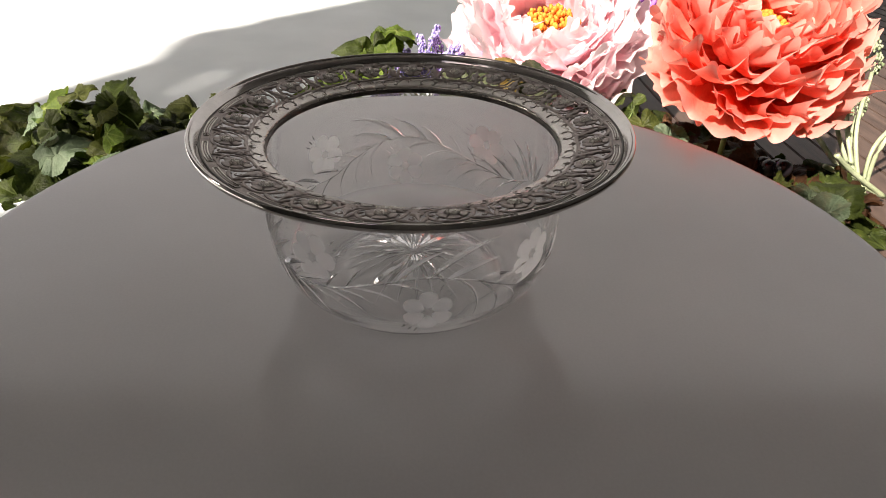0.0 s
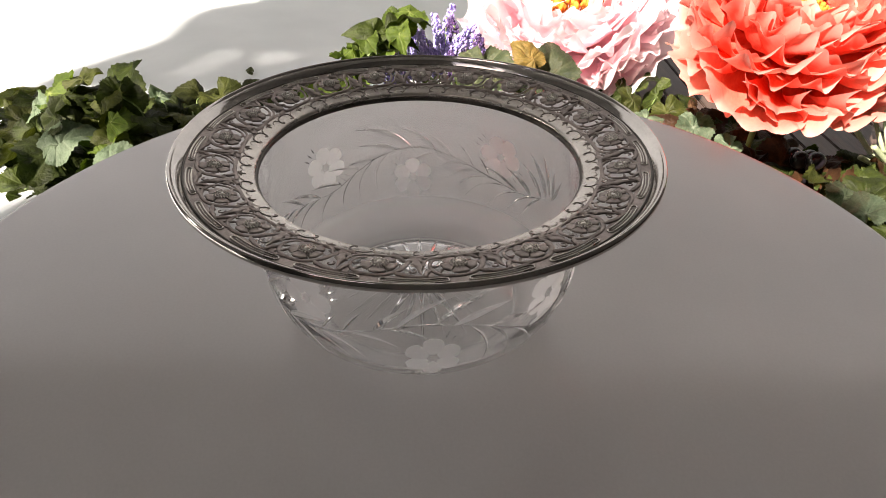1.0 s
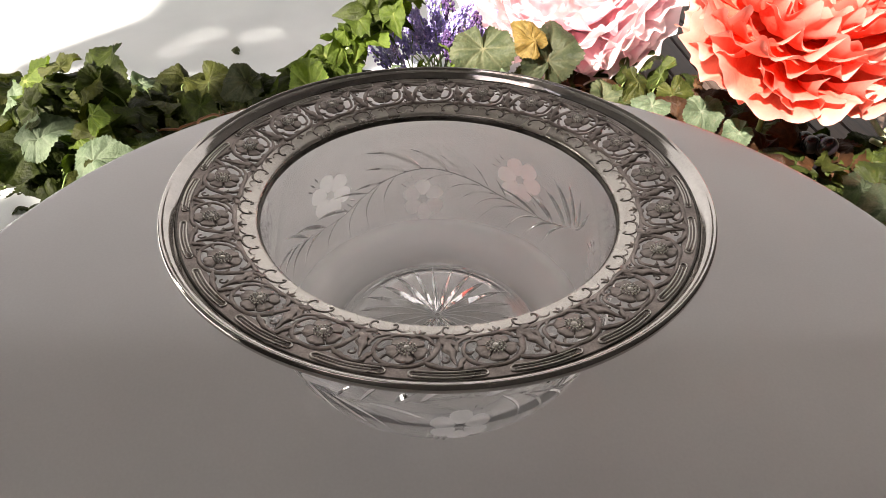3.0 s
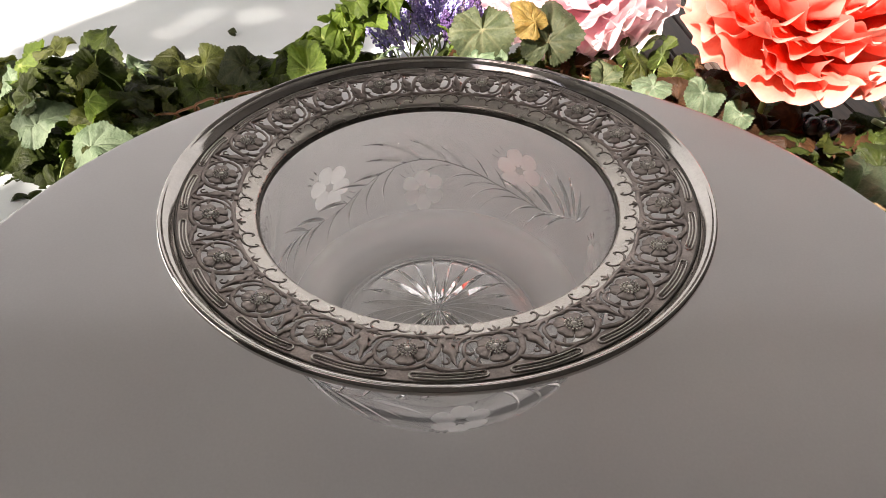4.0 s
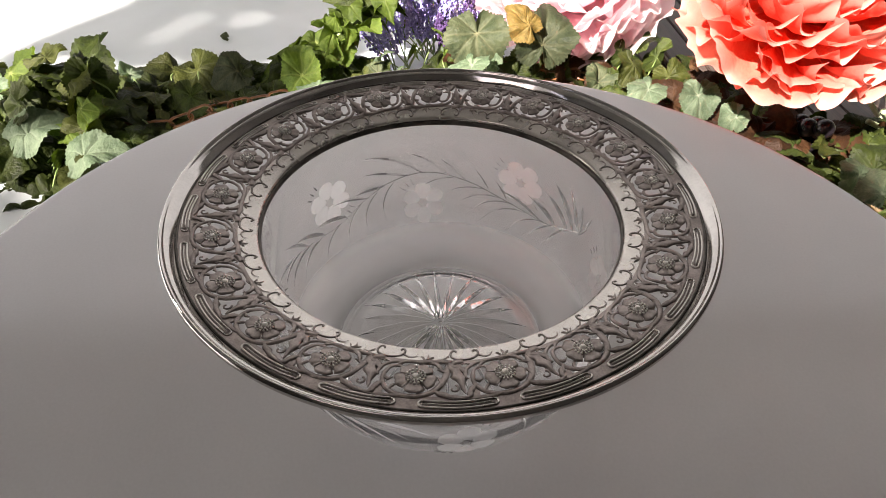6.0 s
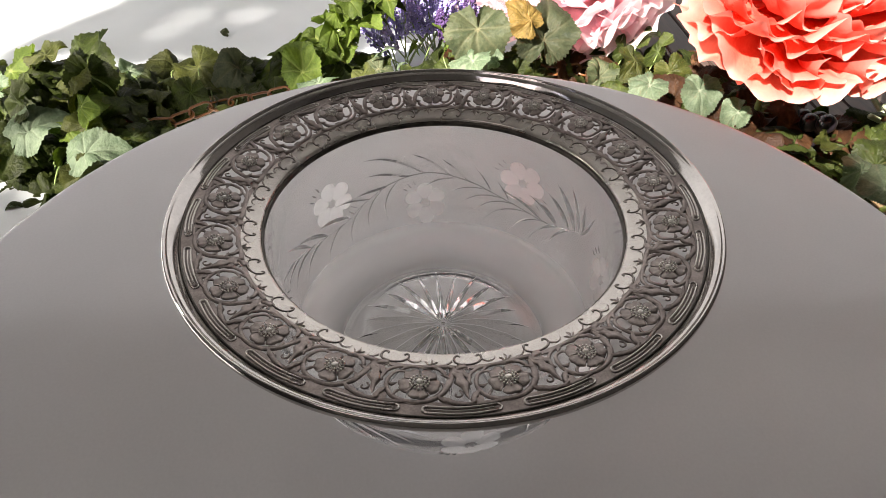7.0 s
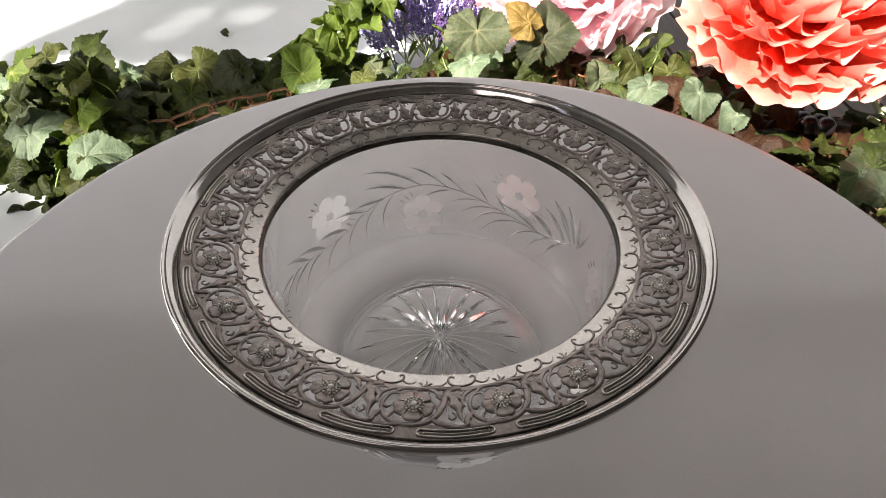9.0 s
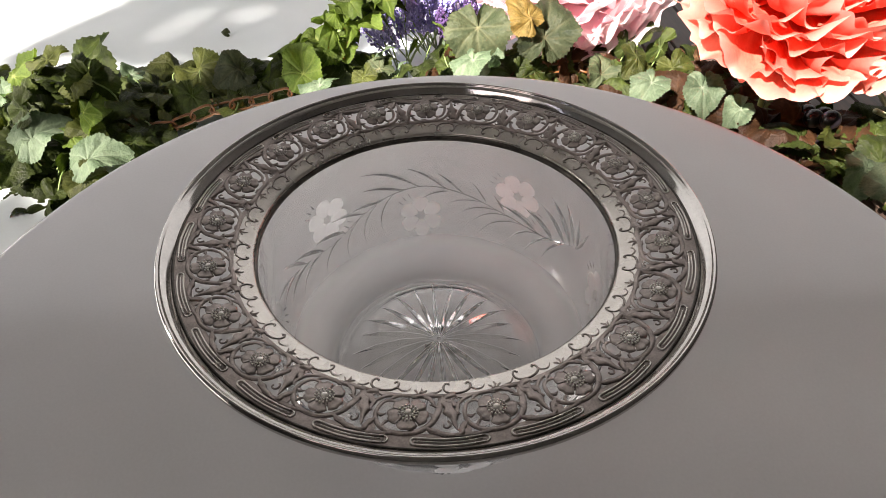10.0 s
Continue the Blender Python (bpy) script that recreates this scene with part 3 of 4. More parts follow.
# silver rim: (radius, height) of its upper face
FACE = [(0.0690, 0.0806), (0.0700, 0.0815), (0.0720, 0.0822), (0.0760, 0.0835), (0.0836, 0.0859), (0.0900, 0.0868), (0.0953, 0.0874), (0.0968, 0.0890), (0.0985, 0.0908), (0.1000, 0.0916)]


def face_z(r):
    for (r0, z0), (r1, z1) in zip(FACE, FACE[1:]):
        if r <= r1:
            return z0 + (z1 - z0) * (r - r0) / (r1 - r0)
    return FACE[-1][1]


inner_band = fine([(0.0690, 0.0800), (0.0691, 0.0808), (0.0697, 0.0814), (0.0708, 0.0818), (0.0725, 0.0823), (0.0745, 0.0830), (0.0762, 0.0835)], 36)
inner_band += [(0.0762, 0.0826), (0.0740, 0.0818), (0.0722, 0.0811), (0.0716, 0.0806), (0.0712, 0.0800)]
rim = child("silver_rim", mesh_of("silver_rim", *lathe(inner_band, 168, True), SATIN_SILVER), bowl, label="polished and oxidised sterling silver band")
collar = [(0.0690, 0.0799), (0.0684, 0.0796), (0.0682, 0.0790), (0.0682, 0.0779), (0.0685, 0.0777), (0.0691, 0.0798)]
# the dark reflection seen in the collar is put into its colour
child("collar", mesh_of("collar", *lathe(collar, 168, True), DARK_SILVER), rim, label="inner collar with its dark reflection in the colour")
slot_band = [(0.0900, 0.0864)] + [(r, face_z(r)) for r in (0.0902, 0.0915, 0.0930, 0.0945, 0.0953)] + [(0.0953, 0.0866), (0.0900, 0.0858)]
child("slot_band", mesh_of("slot_band", *lathe(slot_band, 168, True), OLD_SILVER, False), rim)
border_line = [(0.0952 + 0.00035 * math.cos(a), 0.0875 + 0.0003 * math.sin(a)) for a in np.linspace(0, 2 * math.pi, 9)[:-1]]
child("border_line", mesh_of("border_line", *lathe(border_line, 168, True), DARK_SILVER), rim, label="thin dark line")
outer_lip = fine([(0.0953, 0.0870), (0.0957, 0.0877), (0.0964, 0.0887), (0.0972, 0.0897), (0.0979, 0.0903), (0.0983, 0.0904), (0.0986, 0.0907), (0.0990, 0.0913), (0.0995, 0.0916), (0.1000, 0.0913), (0.1004, 0.0906), (0.1005, 0.0896), (0.1002, 0.0887), (0.0996, 0.0881), (0.0988, 0.0880), (0.0976, 0.0878), (0.0955, 0.0866)], 72)
child("outer_lip", mesh_of("outer_lip", *lathe(outer_lip, 240, True), SILVER), rim)

NU, RF = 21, 0.0836             # flowers round the rim, and the radius on which they sit
STEP = 2 * math.pi / NU


def on_rim(u, v, h=0.0):
    """u, v in mm along and across the rim from a flower's heart, h in mm above its face."""
    r, a = RF + v * 0.001, u * 0.001 / RF
    return Vector((r * math.cos(a), r * math.sin(a), face_z(r) + h * 0.001))


def ribbon(points, w0, w1, h=0.15, n=22, rise=1.0):
    """A rounded, tapering silver stem through (u, v) points; widths in mm at its start and end."""
    line = smooth_path([(u, v, 0) for u, v in points], n)
    verts, faces = [], []
    for i, p in enumerate(line):
        d = (line[min(i + 1, n)] - line[max(i - 1, 0)]).normalized()
        w = 0.88 * (w0 + (w1 - w0) * i / n)
        for o, z in ((-1, -0.5), (-0.85, 0.1), (0, 0.5), (0.85, 0.1), (1, -0.5)):
            verts.append(on_rim(p.x - d.y * w * o, p.y + d.x * w * o, h + z * rise * min(w * 1.2, 0.75)))
    for i in range(n):
        for k in range(5):
            j = (k + 1) % 5
            faces.append((i * 5 + k, i * 5 + 5 + k, i * 5 + 5 + j, i * 5 + j))
    faces += [(0, 1, 2, 3, 4), tuple(n * 5 + k for k in (4, 3, 2, 1, 0))]
    return verts, faces


def curl(cx, cy, r0, r1, a0, a1, n=7):
    return [(cx + (r0 + (r1 - r0) * i / n) * math.cos(a0 + (a1 - a0) * i / n), cy + (r0 + (r1 - r0) * i / n) * math.sin(a0 + (a1 - a0) * i / n)) for i in range(n + 1)]


def blade(points, widths, lobes=0.0, h=0.25, n=18):
    """A ribbed silver leaf along (u, v) points; widths in mm along it, lobes: how deep its edge is notched."""
    line = smooth_path([(u, v, 0) for u, v in points], n)
    verts, faces = [], []
    for i, p in enumerate(line):
        s = i / n
        d = (line[min(i + 1, n)] - line[max(i - 1, 0)]).normalized()
        w = np.interp(s, np.linspace(0, 1, len(widths)), widths)
        for o, z in ((-1, -0.45), (-0.55, 0.30), (0, 0.02), (0.55, 0.30), (1, -0.45), (0, -0.6)):
            notch = 1 - lobes * (0.5 + 0.5 * math.sin(s * 17 + (1.6 if o > 0 else 0)))
            q = w * o * notch
            verts.append(on_rim(p.x - d.y * q, p.y + d.x * q, h + z * min(1.0, 0.4 + 0.5 * w)))
    for i in range(n):
        for k in range(6):
            j = (k + 1) % 6
            faces.append((i * 6 + k, i * 6 + 6 + k, i * 6 + 6 + j, i * 6 + j))
    faces += [tuple(range(6)), tuple(n * 6 + k for k in reversed(range(6)))]
    return verts, faces


scroll = mesh_of("leaf_scroll", *join(
    # the vine: from the inner border round the flower and up to its stem
    ribbon([(14.0, -8.0), (10.8, -7.0), (9.2, -4.4), (8.3, -0.8), (6.6, 3.0), (3.2, 5.9), (-1.5, 6.9), (-5.8, 5.9), (-8.5, 3.2), (-9.1, -0.4), (-7.9, -3.8), (-5.2, -4.6), (-3.6, -3.0)], 1.35, 0.55, 0.15, 48, 0.6),
    ribbon([(10.6, -7.2), (6.0, -7.7), (1.0, -7.3), (-3.5, -7.1), (-7.5, -6.3), (-10.3, -4.0), (-11.2, -1.2), (-10.6, 0.6)], 1.1, 0.5, 0.2, 30, 0.7),
    # the large leaf between two flowers
    blade([(9.4, -6.6), (11.2, -3.4), (12.4, 0.8), (13.3, 5.9)], [1.0, 2.4, 2.6, 1.5, 0.08], 0.42, 0.3, 30),
    blade([(10.0, -5.6), (12.6, -4.4), (14.0, -2.6), (14.2, -0.4)], [0.7, 1.5, 1.1, 0.08], 0.35),
    # leaves along the outer border
    blade([(5.0, 4.6), (8.0, 6.2), (11.2, 7.2), (15.2, 7.7)], [0.6, 1.4, 1.0, 0.08], 0.35),
    blade([(-2.0, 6.8), (-6.4, 7.4), (-10.4, 7.9)], [0.5, 0.8, 0.08], 0.3),
    blade([(-8.6, 2.8), (-10.2, 4.6), (-10.8, 6.6), (-12.6, 7.8)], [0.6, 1.3, 1.0, 0.08], 0.35),
    # leaflets that turn in towards the flower
    blade([(8.6, -2.2), (7.4, -3.4), (5.8, -3.6)], [0.4, 0.8, 0.06], 0.25, n=10),
    blade([(7.0, 2.4), (6.8, 0.6), (5.8, -0.4)], [0.35, 0.7, 0.06], 0.25, n=10),
    blade([(-9.0, 0.8), (-7.6, 1.4), (-6.2, 0.8)], [0.35, 0.7, 0.06], 0.25, n=10),
    blade([(-6.6, 5.4), (-5.8, 3.6), (-4.6, 3.0)], [0.35, 0.6, 0.06], 0.25, n=10),
    blade([(3.4, -7.4), (5.8, -6.2), (7.0, -4.4), (6.6, -3.0)], [0.5, 1.0, 0.7, 0.06], 0.3, n=14),
    blade([(-3.2, -7.2), (-5.4, -6.0), (-6.4, -4.6)], [0.4, 0.8, 0.06], 0.25, n=10),
    blade([(-1.0, -7.5), (0.6, -6.6), (2.6, -6.4)], [0.3, 0.6, 0.06], 0.25, n=10),
    ribbon(curl(10.4, 3.9, 1.5, 0.45, -1.2, 3.6), 0.4, 0.3, 0.2, 16),
    ribbon(curl(-11.0, -5.6, 1.5, 0.45, 1.2, 6.2), 0.4, 0.3, 0.2, 16),
    # sprigs engraved on the inner band
    blade([(2.2, -8.4), (2.9, -9.8), (2.6, -11.2)], [0.3, 0.55, 0.05], 0.3, 0.1, 8), blade([(2.8, -8.4), (4.0, -9.4), (4.8, -9.8)], [0.25, 0.45, 0.05], 0.3, 0.1, 8),
    blade([(1.8, -8.4), (1.2, -9.4), (0.4, -9.9)], [0.25, 0.45, 0.05], 0.3, 0.1, 8)), OLD_SILVER)


def pierced_plate():
    """One length of the rim's plate, pierced round the flower and between the leaves."""
    def solid(u, v):
        edge = 0.35 * math.sin(u * 2 * math.pi / half) + 0.2 * math.sin(u * 5 * math.pi / half)
        if v < -7.0 + edge or v > 6.9 + 0.6 * edge:
            return True
        return any(((u + w - a) / p) ** 2 + ((v - b) / q) ** 2 < 1 for a, b, p, q in ((10.4, -6.6, 2.0, 1.9), (-1.0, 7.2, 4.0, 1.0), (-9.6, 5.8, 1.6, 1.7), (0, 0, 3.2, 3.2)) for w in (-2 * half, 0, 2 * half))

    half, nu, nv = RF * STEP * 500, 84, 48
    verts, faces = [], []
    keep = [[solid(-half + (i + 0.5) * 2 * half / nu, -8.0 + (j + 0.5) * 15.2 / nv) for j in range(nv)] for i in range(nu)]
    for i in range(nu + 1):
        for j in range(nv + 1):
            u, v = -half + i * 2 * half / nu, -8.0 + j * 15.2 / nv
            verts += [on_rim(u, v, 0.0), on_rim(u, v, -0.7)]
    at = lambda i, j, k: (i * (nv + 1) + j) * 2 + k
    for i in range(nu):
        for j in range(nv):
            if keep[i][j]:
                faces.append((at(i, j, 0), at(i + 1, j, 0), at(i + 1, j + 1, 0), at(i, j + 1, 0)))
                faces.append((at(i, j, 1), at(i, j + 1, 1), at(i + 1, j + 1, 1), at(i + 1, j, 1)))
                if i and not keep[i - 1][j]:
                    faces.append((at(i, j, 0), at(i, j + 1, 0), at(i, j + 1, 1), at(i, j, 1)))
                if i < nu - 1 and not keep[i + 1][j]:
                    faces.append((at(i + 1, j, 0), at(i + 1, j, 1), at(i + 1, j + 1, 1), at(i + 1, j + 1, 0)))
                if j and not keep[i][j - 1]:
                    faces.append((at(i, j, 0), at(i, j, 1), at(i + 1, j, 1), at(i + 1, j, 0)))
                if j < nv - 1 and not keep[i][j + 1]:
                    faces.append((at(i, j + 1, 0), at(i + 1, j + 1, 0), at(i + 1, j + 1, 1), at(i, j + 1, 1)))
    return mesh_of("pierced_plate", verts, faces, OLD_SILVER, False)


def rim_flower():
    pieces = []
    for k in range(5):
        a = 2 * math.pi * k / 5 + 0.3
        verts, faces = [], []
        nu, nv = 8, 6
        for j in range(nv + 1):
            s = j / nv
            for i in range(nu + 1):
                t = i / nu * 2 - 1
                rad = 1.2 + (4.9 - 0.5 * math.exp(-(t / 0.16) ** 2) - 1.1 * abs(t) ** 2.4) * s
                b = a + t * (0.60 - 0.08 * (1 - s))
                h = 0.65 + 0.15 * s - 0.9 * (s * abs(t)) ** 2 * 0.6 - 0.25 * math.exp(-(t / 0.2) ** 2) * s + 0.18 * math.sin(9 * t) * s * (1 - s)
                verts.append(on_rim(rad * math.cos(b), rad * math.sin(b), h))
        o = len(verts)
        for j in range(nv + 1):
            for i in range(nu + 1):
                verts.append(verts[j * (nu + 1) + i] - Vector((0, 0, 0.0005)))
        for j in range(nv):
            for i in range(nu):
                q = j * (nu + 1) + i
                faces.append((q, q + nu + 1, q + nu + 2, q + 1))
                faces.append((o + q, o + q + 1, o + q + nu + 2, o + q + nu + 1))
        for i in range(nu):
            q = nv * (nu + 1) + i
            faces.append((q, q + 1, o + q + 1, o + q)[::-1])
        for j in range(nv):
            for i in (0, nu):
                q = j * (nu + 1) + i
                faces.append((q, q + nu + 1, o + q + nu + 1, o + q))
        pieces.append((verts, faces))
    heart = [ball(on_rim(0, 0, 0.9), 0.0010, 10, 6, 0.6)]
    for ring, count, h in ((1.7, 11, 1.05), (2.7, 16, 1.0)):
        for k in range(count):
            b = 2 * math.pi * k / count
            heart.append(ball(on_rim(ring * math.cos(b), ring * math.sin(b), h), 0.00036, 6, 4))
            heart.append(ribbon([(0.5 * math.cos(b), 0.5 * math.sin(b)), (ring * math.cos(b), ring * math.sin(b))], 0.1, 0.1, 0.8, 2))
    return mesh_of("rim_flower", *join(*pieces), TARNISHED), mesh_of("flower_heart", *join(*heart), BRIGHT_SILVER)


flower_mesh, heart_mesh = rim_flower()
slot_mesh = mesh_of("rim_slot", *join(ribbon([(-8.6, 10.2), (-4, 10.5), (0, 10.6), (4, 10.5), (8.6, 10.2)], 0.4, 0.4, 0.3),
                                      ribbon(curl(-8.6, 9.15, 1.05, 1.05, 1.57, 4.71), 0.4, 0.4, 0.2), ribbon(curl(8.6, 9.15, 1.05, 1.05, -1.57, 1.57), 0.4, 0.4, 0.2),
                                      ribbon([(-8.6, 8.1), (-4, 8.4), (0, 8.5), (4, 8.4), (8.6, 8.1)], 0.4, 0.4, 0.3),
                                      ribbon([(-7.9, 9.15), (0, 9.55), (7.9, 9.15)], 0.22, 0.22, 0.3)), SATIN_SILVER)
groove_mesh = mesh_of("slot_groove", *ribbon([(-8.8, 9.15), (-4, 9.45), (0, 9.55), (4, 9.45), (8.8, 9.15)], 1.0, 1.0, -0.15), TARNISHED)


def c_line(shift, w, h):
    """The C-scroll of the inner band: hooked ends, open inwards."""
    line = [(-2.6, -12.2), (-3.4, -12.9 - shift), (-4.3 - shift, -12.4), (-4.7 - shift, -11.0), (-4.0 - shift, -9.4), (-2.0, -8.6 + shift), (0.5, -8.5 + shift), (3.0, -9.2 + shift), (4.4 + shift, -10.6), (4.6 + shift, -12.1), (3.8, -12.8 - shift), (3.1, -12.2)]
    return join(ribbon(line, w, w, h, 44, 0.3))


c_mesh = mesh_of("c_scroll", *join(c_line(0.0, 0.22, 0.24), ribbon([(4.6, -10.4), (6.4, -9.2), (8.4, -9.6), (9.4, -10.8)], 0.3, 0.12, 0.2, 12, 0.3), ribbon([(-5.4, -10.4), (-7.0, -9.0), (-9.2, -8.8)], 0.3, 0.12, 0.2, 12, 0.3)), OLD_SILVER)
# wider dark strip under the scroll, coloured as an engraved line's shade
c_dark = mesh_of("scroll_shade_line", *c_line(0.05, 0.44, 0.12), DARK_SILVER)
plate_mesh = pierced_plate()
PHASE = 263.5
for k in range(NU):
    m = pose(0, 0, 0, 0, 0, PHASE + 360 * k / NU)
    mh = pose(0, 0, 0, 0, 0, PHASE + 360 * (k + 0.45) / NU)
    mc = pose(0, 0, 0, 0, 0, PHASE + 360 * (k + 0.6) / NU)
    tagged(child("flower_heart", heart_mesh, child("rim_flower", flower_mesh, rim, m)), kind="stuff")
    child("pierced_plate", plate_mesh, rim, m)
    child("leaf_scroll", scroll, rim, m)
    child("slot_groove", groove_mesh, child("rim_slot", slot_mesh, rim, mh))
    child("scroll_shade_line", c_dark, child("c_scroll", c_mesh, rim, mc))


# ---- leaves ----
def leaf_mesh(kind, seed, mat):
    """A cut-edged vine leaf, 1 across, tip along +y, with sunken veins; kind 'ivy' or 'oval'."""
    r = random.Random(seed)
    seg, rings = 208, 8
    verts, faces, vein = [Vector((0, 0, 0))], [], [1.0]
    veins = [0.0, 0.72 + r.uniform(-0.08, 0.08), -0.72 + r.uniform(-0.08, 0.08), 1.5, -1.5, 2.3, -2.3] if kind == "ivy" else [0.0, math.pi]
    phase, amp, droop = r.uniform(0, 6), r.uniform(0.09, 0.18), r.uniform(0.4, 1.1)
    lean = r.uniform(-0.25, 0.25)
    for j in range(1, rings + 1):
        s = j / rings
        for i in range(seg):
            a = 2 * math.pi * i / seg
            d = (a - math.pi / 2 + math.pi) % (2 * math.pi) - math.pi
            if kind == "ivy":
                rad = 0.375 + 0.085 * math.cos(d) + 0.012 * math.cos(5 * d) + 0.014 * math.cos(3 * d) * (1 + math.cos(d)) + 0.012 * math.cos(3 * d + phase) + 0.02 * math.cos(2 * d + 2 * phase) + 0.07 * math.exp(-(d / 0.22) ** 2)
                rad *= 1 - 0.55 * math.exp(-((abs(d) - math.pi) / 0.2) ** 2)
                saw = (abs(d) * 23 / math.pi + 0.25 * math.sin(5 * d + phase)) % 1
                rad += (0.030 * (saw / 0.7 if saw < 0.7 else (1 - saw) / 0.3) - 0.014 + 0.012 * math.sin(9 * d + phase)) * s ** 7
            else:
                rad = 0.5 * (0.30 / (0.30 + 0.9 * abs(math.sin(d)))) ** 0.5 * (1.0 + 0.12 * math.cos(d))
                rad += (0.012 if i % 2 else -0.006) * (s == 1)
            x, y = rad * s * math.cos(a), rad * s * math.sin(a)
            near = min(abs((d - v + math.pi) % (2 * math.pi) - math.pi) for v in veins) * s
            line = math.exp(-(near / 0.045) ** 2) * (1 - 0.5 * s)
            if kind == "ivy":
                side = math.sin(26 * (s - 0.55 * near / max(s, 0.01))) ** 8 * 0.35 * min(1, near * 4)
            else:
                side = math.sin(16 * (y - abs(x))) ** 8 * 0.4
            z = -0.012 * line + 0.018 * min(near, 0.3) / 0.3 * (kind == "ivy") - droop * (x * x + y * y) + amp * math.sin(4.2 * y + 2 * lean * x + phase) * s + 0.05 * math.sin(4 * d + phase) * s * s
            z += 0.16 * abs(x) * (1.6 if kind == "ivy" else 1.4) + lean * x * y + 0.11 * noise.noise(Vector((x * 4, y * 4, seed))) + 0.02 * noise.noise(Vector((x * 17, y * 17, seed)))
            verts.append(Vector((x, y, z)))
            vein.append(min(1.0, 0.26 * line + 0.12 * side))
    for i in range(seg):
        j = (i + 1) % seg
        faces.append((0, 1 + i, 1 + j))
        for k in range(rings - 1):
            a = 1 + k * seg
            faces.append((a + i, a + seg + i, a + seg + j, a + j))
    me = mesh_of("leaf", verts, faces, mat)
    me.attributes.new("reach", "FLOAT", "POINT").data.foreach_set("value", vein)
    return me


IVY = [[leaf_mesh("ivy", 10 * m + s, mat) for s in range(3)] for m, mat in enumerate(LEAF_MATS)]
OVAL = [leaf_mesh("oval", 90 + s, LEAF_MATS[k]) for s, k in enumerate((2, 2, 0, 3))]


def leaf_pose(p, size, spin, lean, thick=1.0):
    q = Vector(lean).normalized().to_track_quat("Z", "Y")
    return Matrix.Translation(p) @ q.to_matrix().to_4x4() @ pose(0, 0, 0, 0, 0, spin) @ Matrix.Diagonal((size, size, size * thick, 1))


def garland(rows, vine, seed, label, fill, fill_kinds):
    r = random.Random(seed)
    g = new("leaf_garland")
    base = Vector((vine[0][0], vine[0][1], FLOOR + 0.012))
    g.location = base
    tagged(g, label, "garland", "leaf garlands round the table")
    line = smooth_path([(x, y, FLOOR + 0.014 + h) for x, y, h in vine], 60)
    child("vine", mesh_of("vine", *tube([p - base for p in line[::4]], 0.0028, 7), VINE), g, label="thin brown twisted vine")
    for x, y, z, size, spin, kind, *tilt in rows:
        p = Vector((x, y, z)) - base
        lean = (r.uniform(-0.8, 0.8), -0.45 + r.uniform(-0.7, 0.6), 0.72)
        if kind in (2, 3):
            lean = (lean[0] * 0.4 - 0.3, -0.5 + 0.3 * (lean[1] + 0.45), 0.75)
        if tilt:
            lean, size = tilt[0], size / (0.95 if kind == 3 else 1.2)
        child("leaf", IVY[kind][r.randrange(3)], g, leaf_pose(p, size * (0.95 if kind == 3 else 1.2), spin, lean))
        foot = min(line, key=lambda q: (q - base - p).length) - base
        mid = (p + foot) / 2 + Vector((r.uniform(-0.01, 0.01), 0, 0.012))
        if (foot - p).length < 0.1:
            child("stalk", mesh_of("stalk", *tube([foot, mid, p - Vector((0, 0, 0.002))], 0.0011, 5, 8), STALK), g)
    for k in range(fill):
        c = line[r.randrange(len(line))] - base
        p = c + Vector((r.uniform(-0.05, 0.05), r.uniform(-0.045, 0.06), r.uniform(0.0, 0.035)))
        child("leaf", IVY[r.choice(fill_kinds)][r.randrange(3)], g, leaf_pose(p, r.uniform(0.05, 0.085), r.uniform(0, 360), (r.uniform(-0.7, 0.7), r.uniform(-0.9, 0.4), 0.7)))
    return g


LEFT = [
    (-0.469, 0.593, -0.13, 0.1, 20, 0),
    (-0.516, 0.518, -0.15, 0.08, 60, 0),
    (-0.402, 0.468, -0.12, 0.049, 200, 2),
    (-0.486, 0.561, -0.15, 0.068, 120, 0),
    (-0.393, 0.464, -0.14, 0.055, 300, 0),
    (-0.377, 0.385, -0.138, 0.078, 260, 3, (0.15, -0.25, 1.0)),
    (-0.391, 0.388, -0.17, 0.071, 250, 1),
    (-0.463, 0.423, -0.14, 0.083, 100, 0),
    (-0.413, 0.583, -0.15, 0.049, 40, 0),
    (-0.383, 0.598, -0.15, 0.066, 340, 0),
    (-0.342, 0.599, -0.14, 0.069, 90, 1),
    (-0.312, 0.600, -0.14, 0.098, 240, 1, (-0.1, -0.3, 1.0)),
    (-0.256, 0.590, -0.138, 0.072, 100, 4, (0.3, -0.55, 0.8)),
    (-0.384, 0.568, -0.17, 0.065, 190, 0),
]
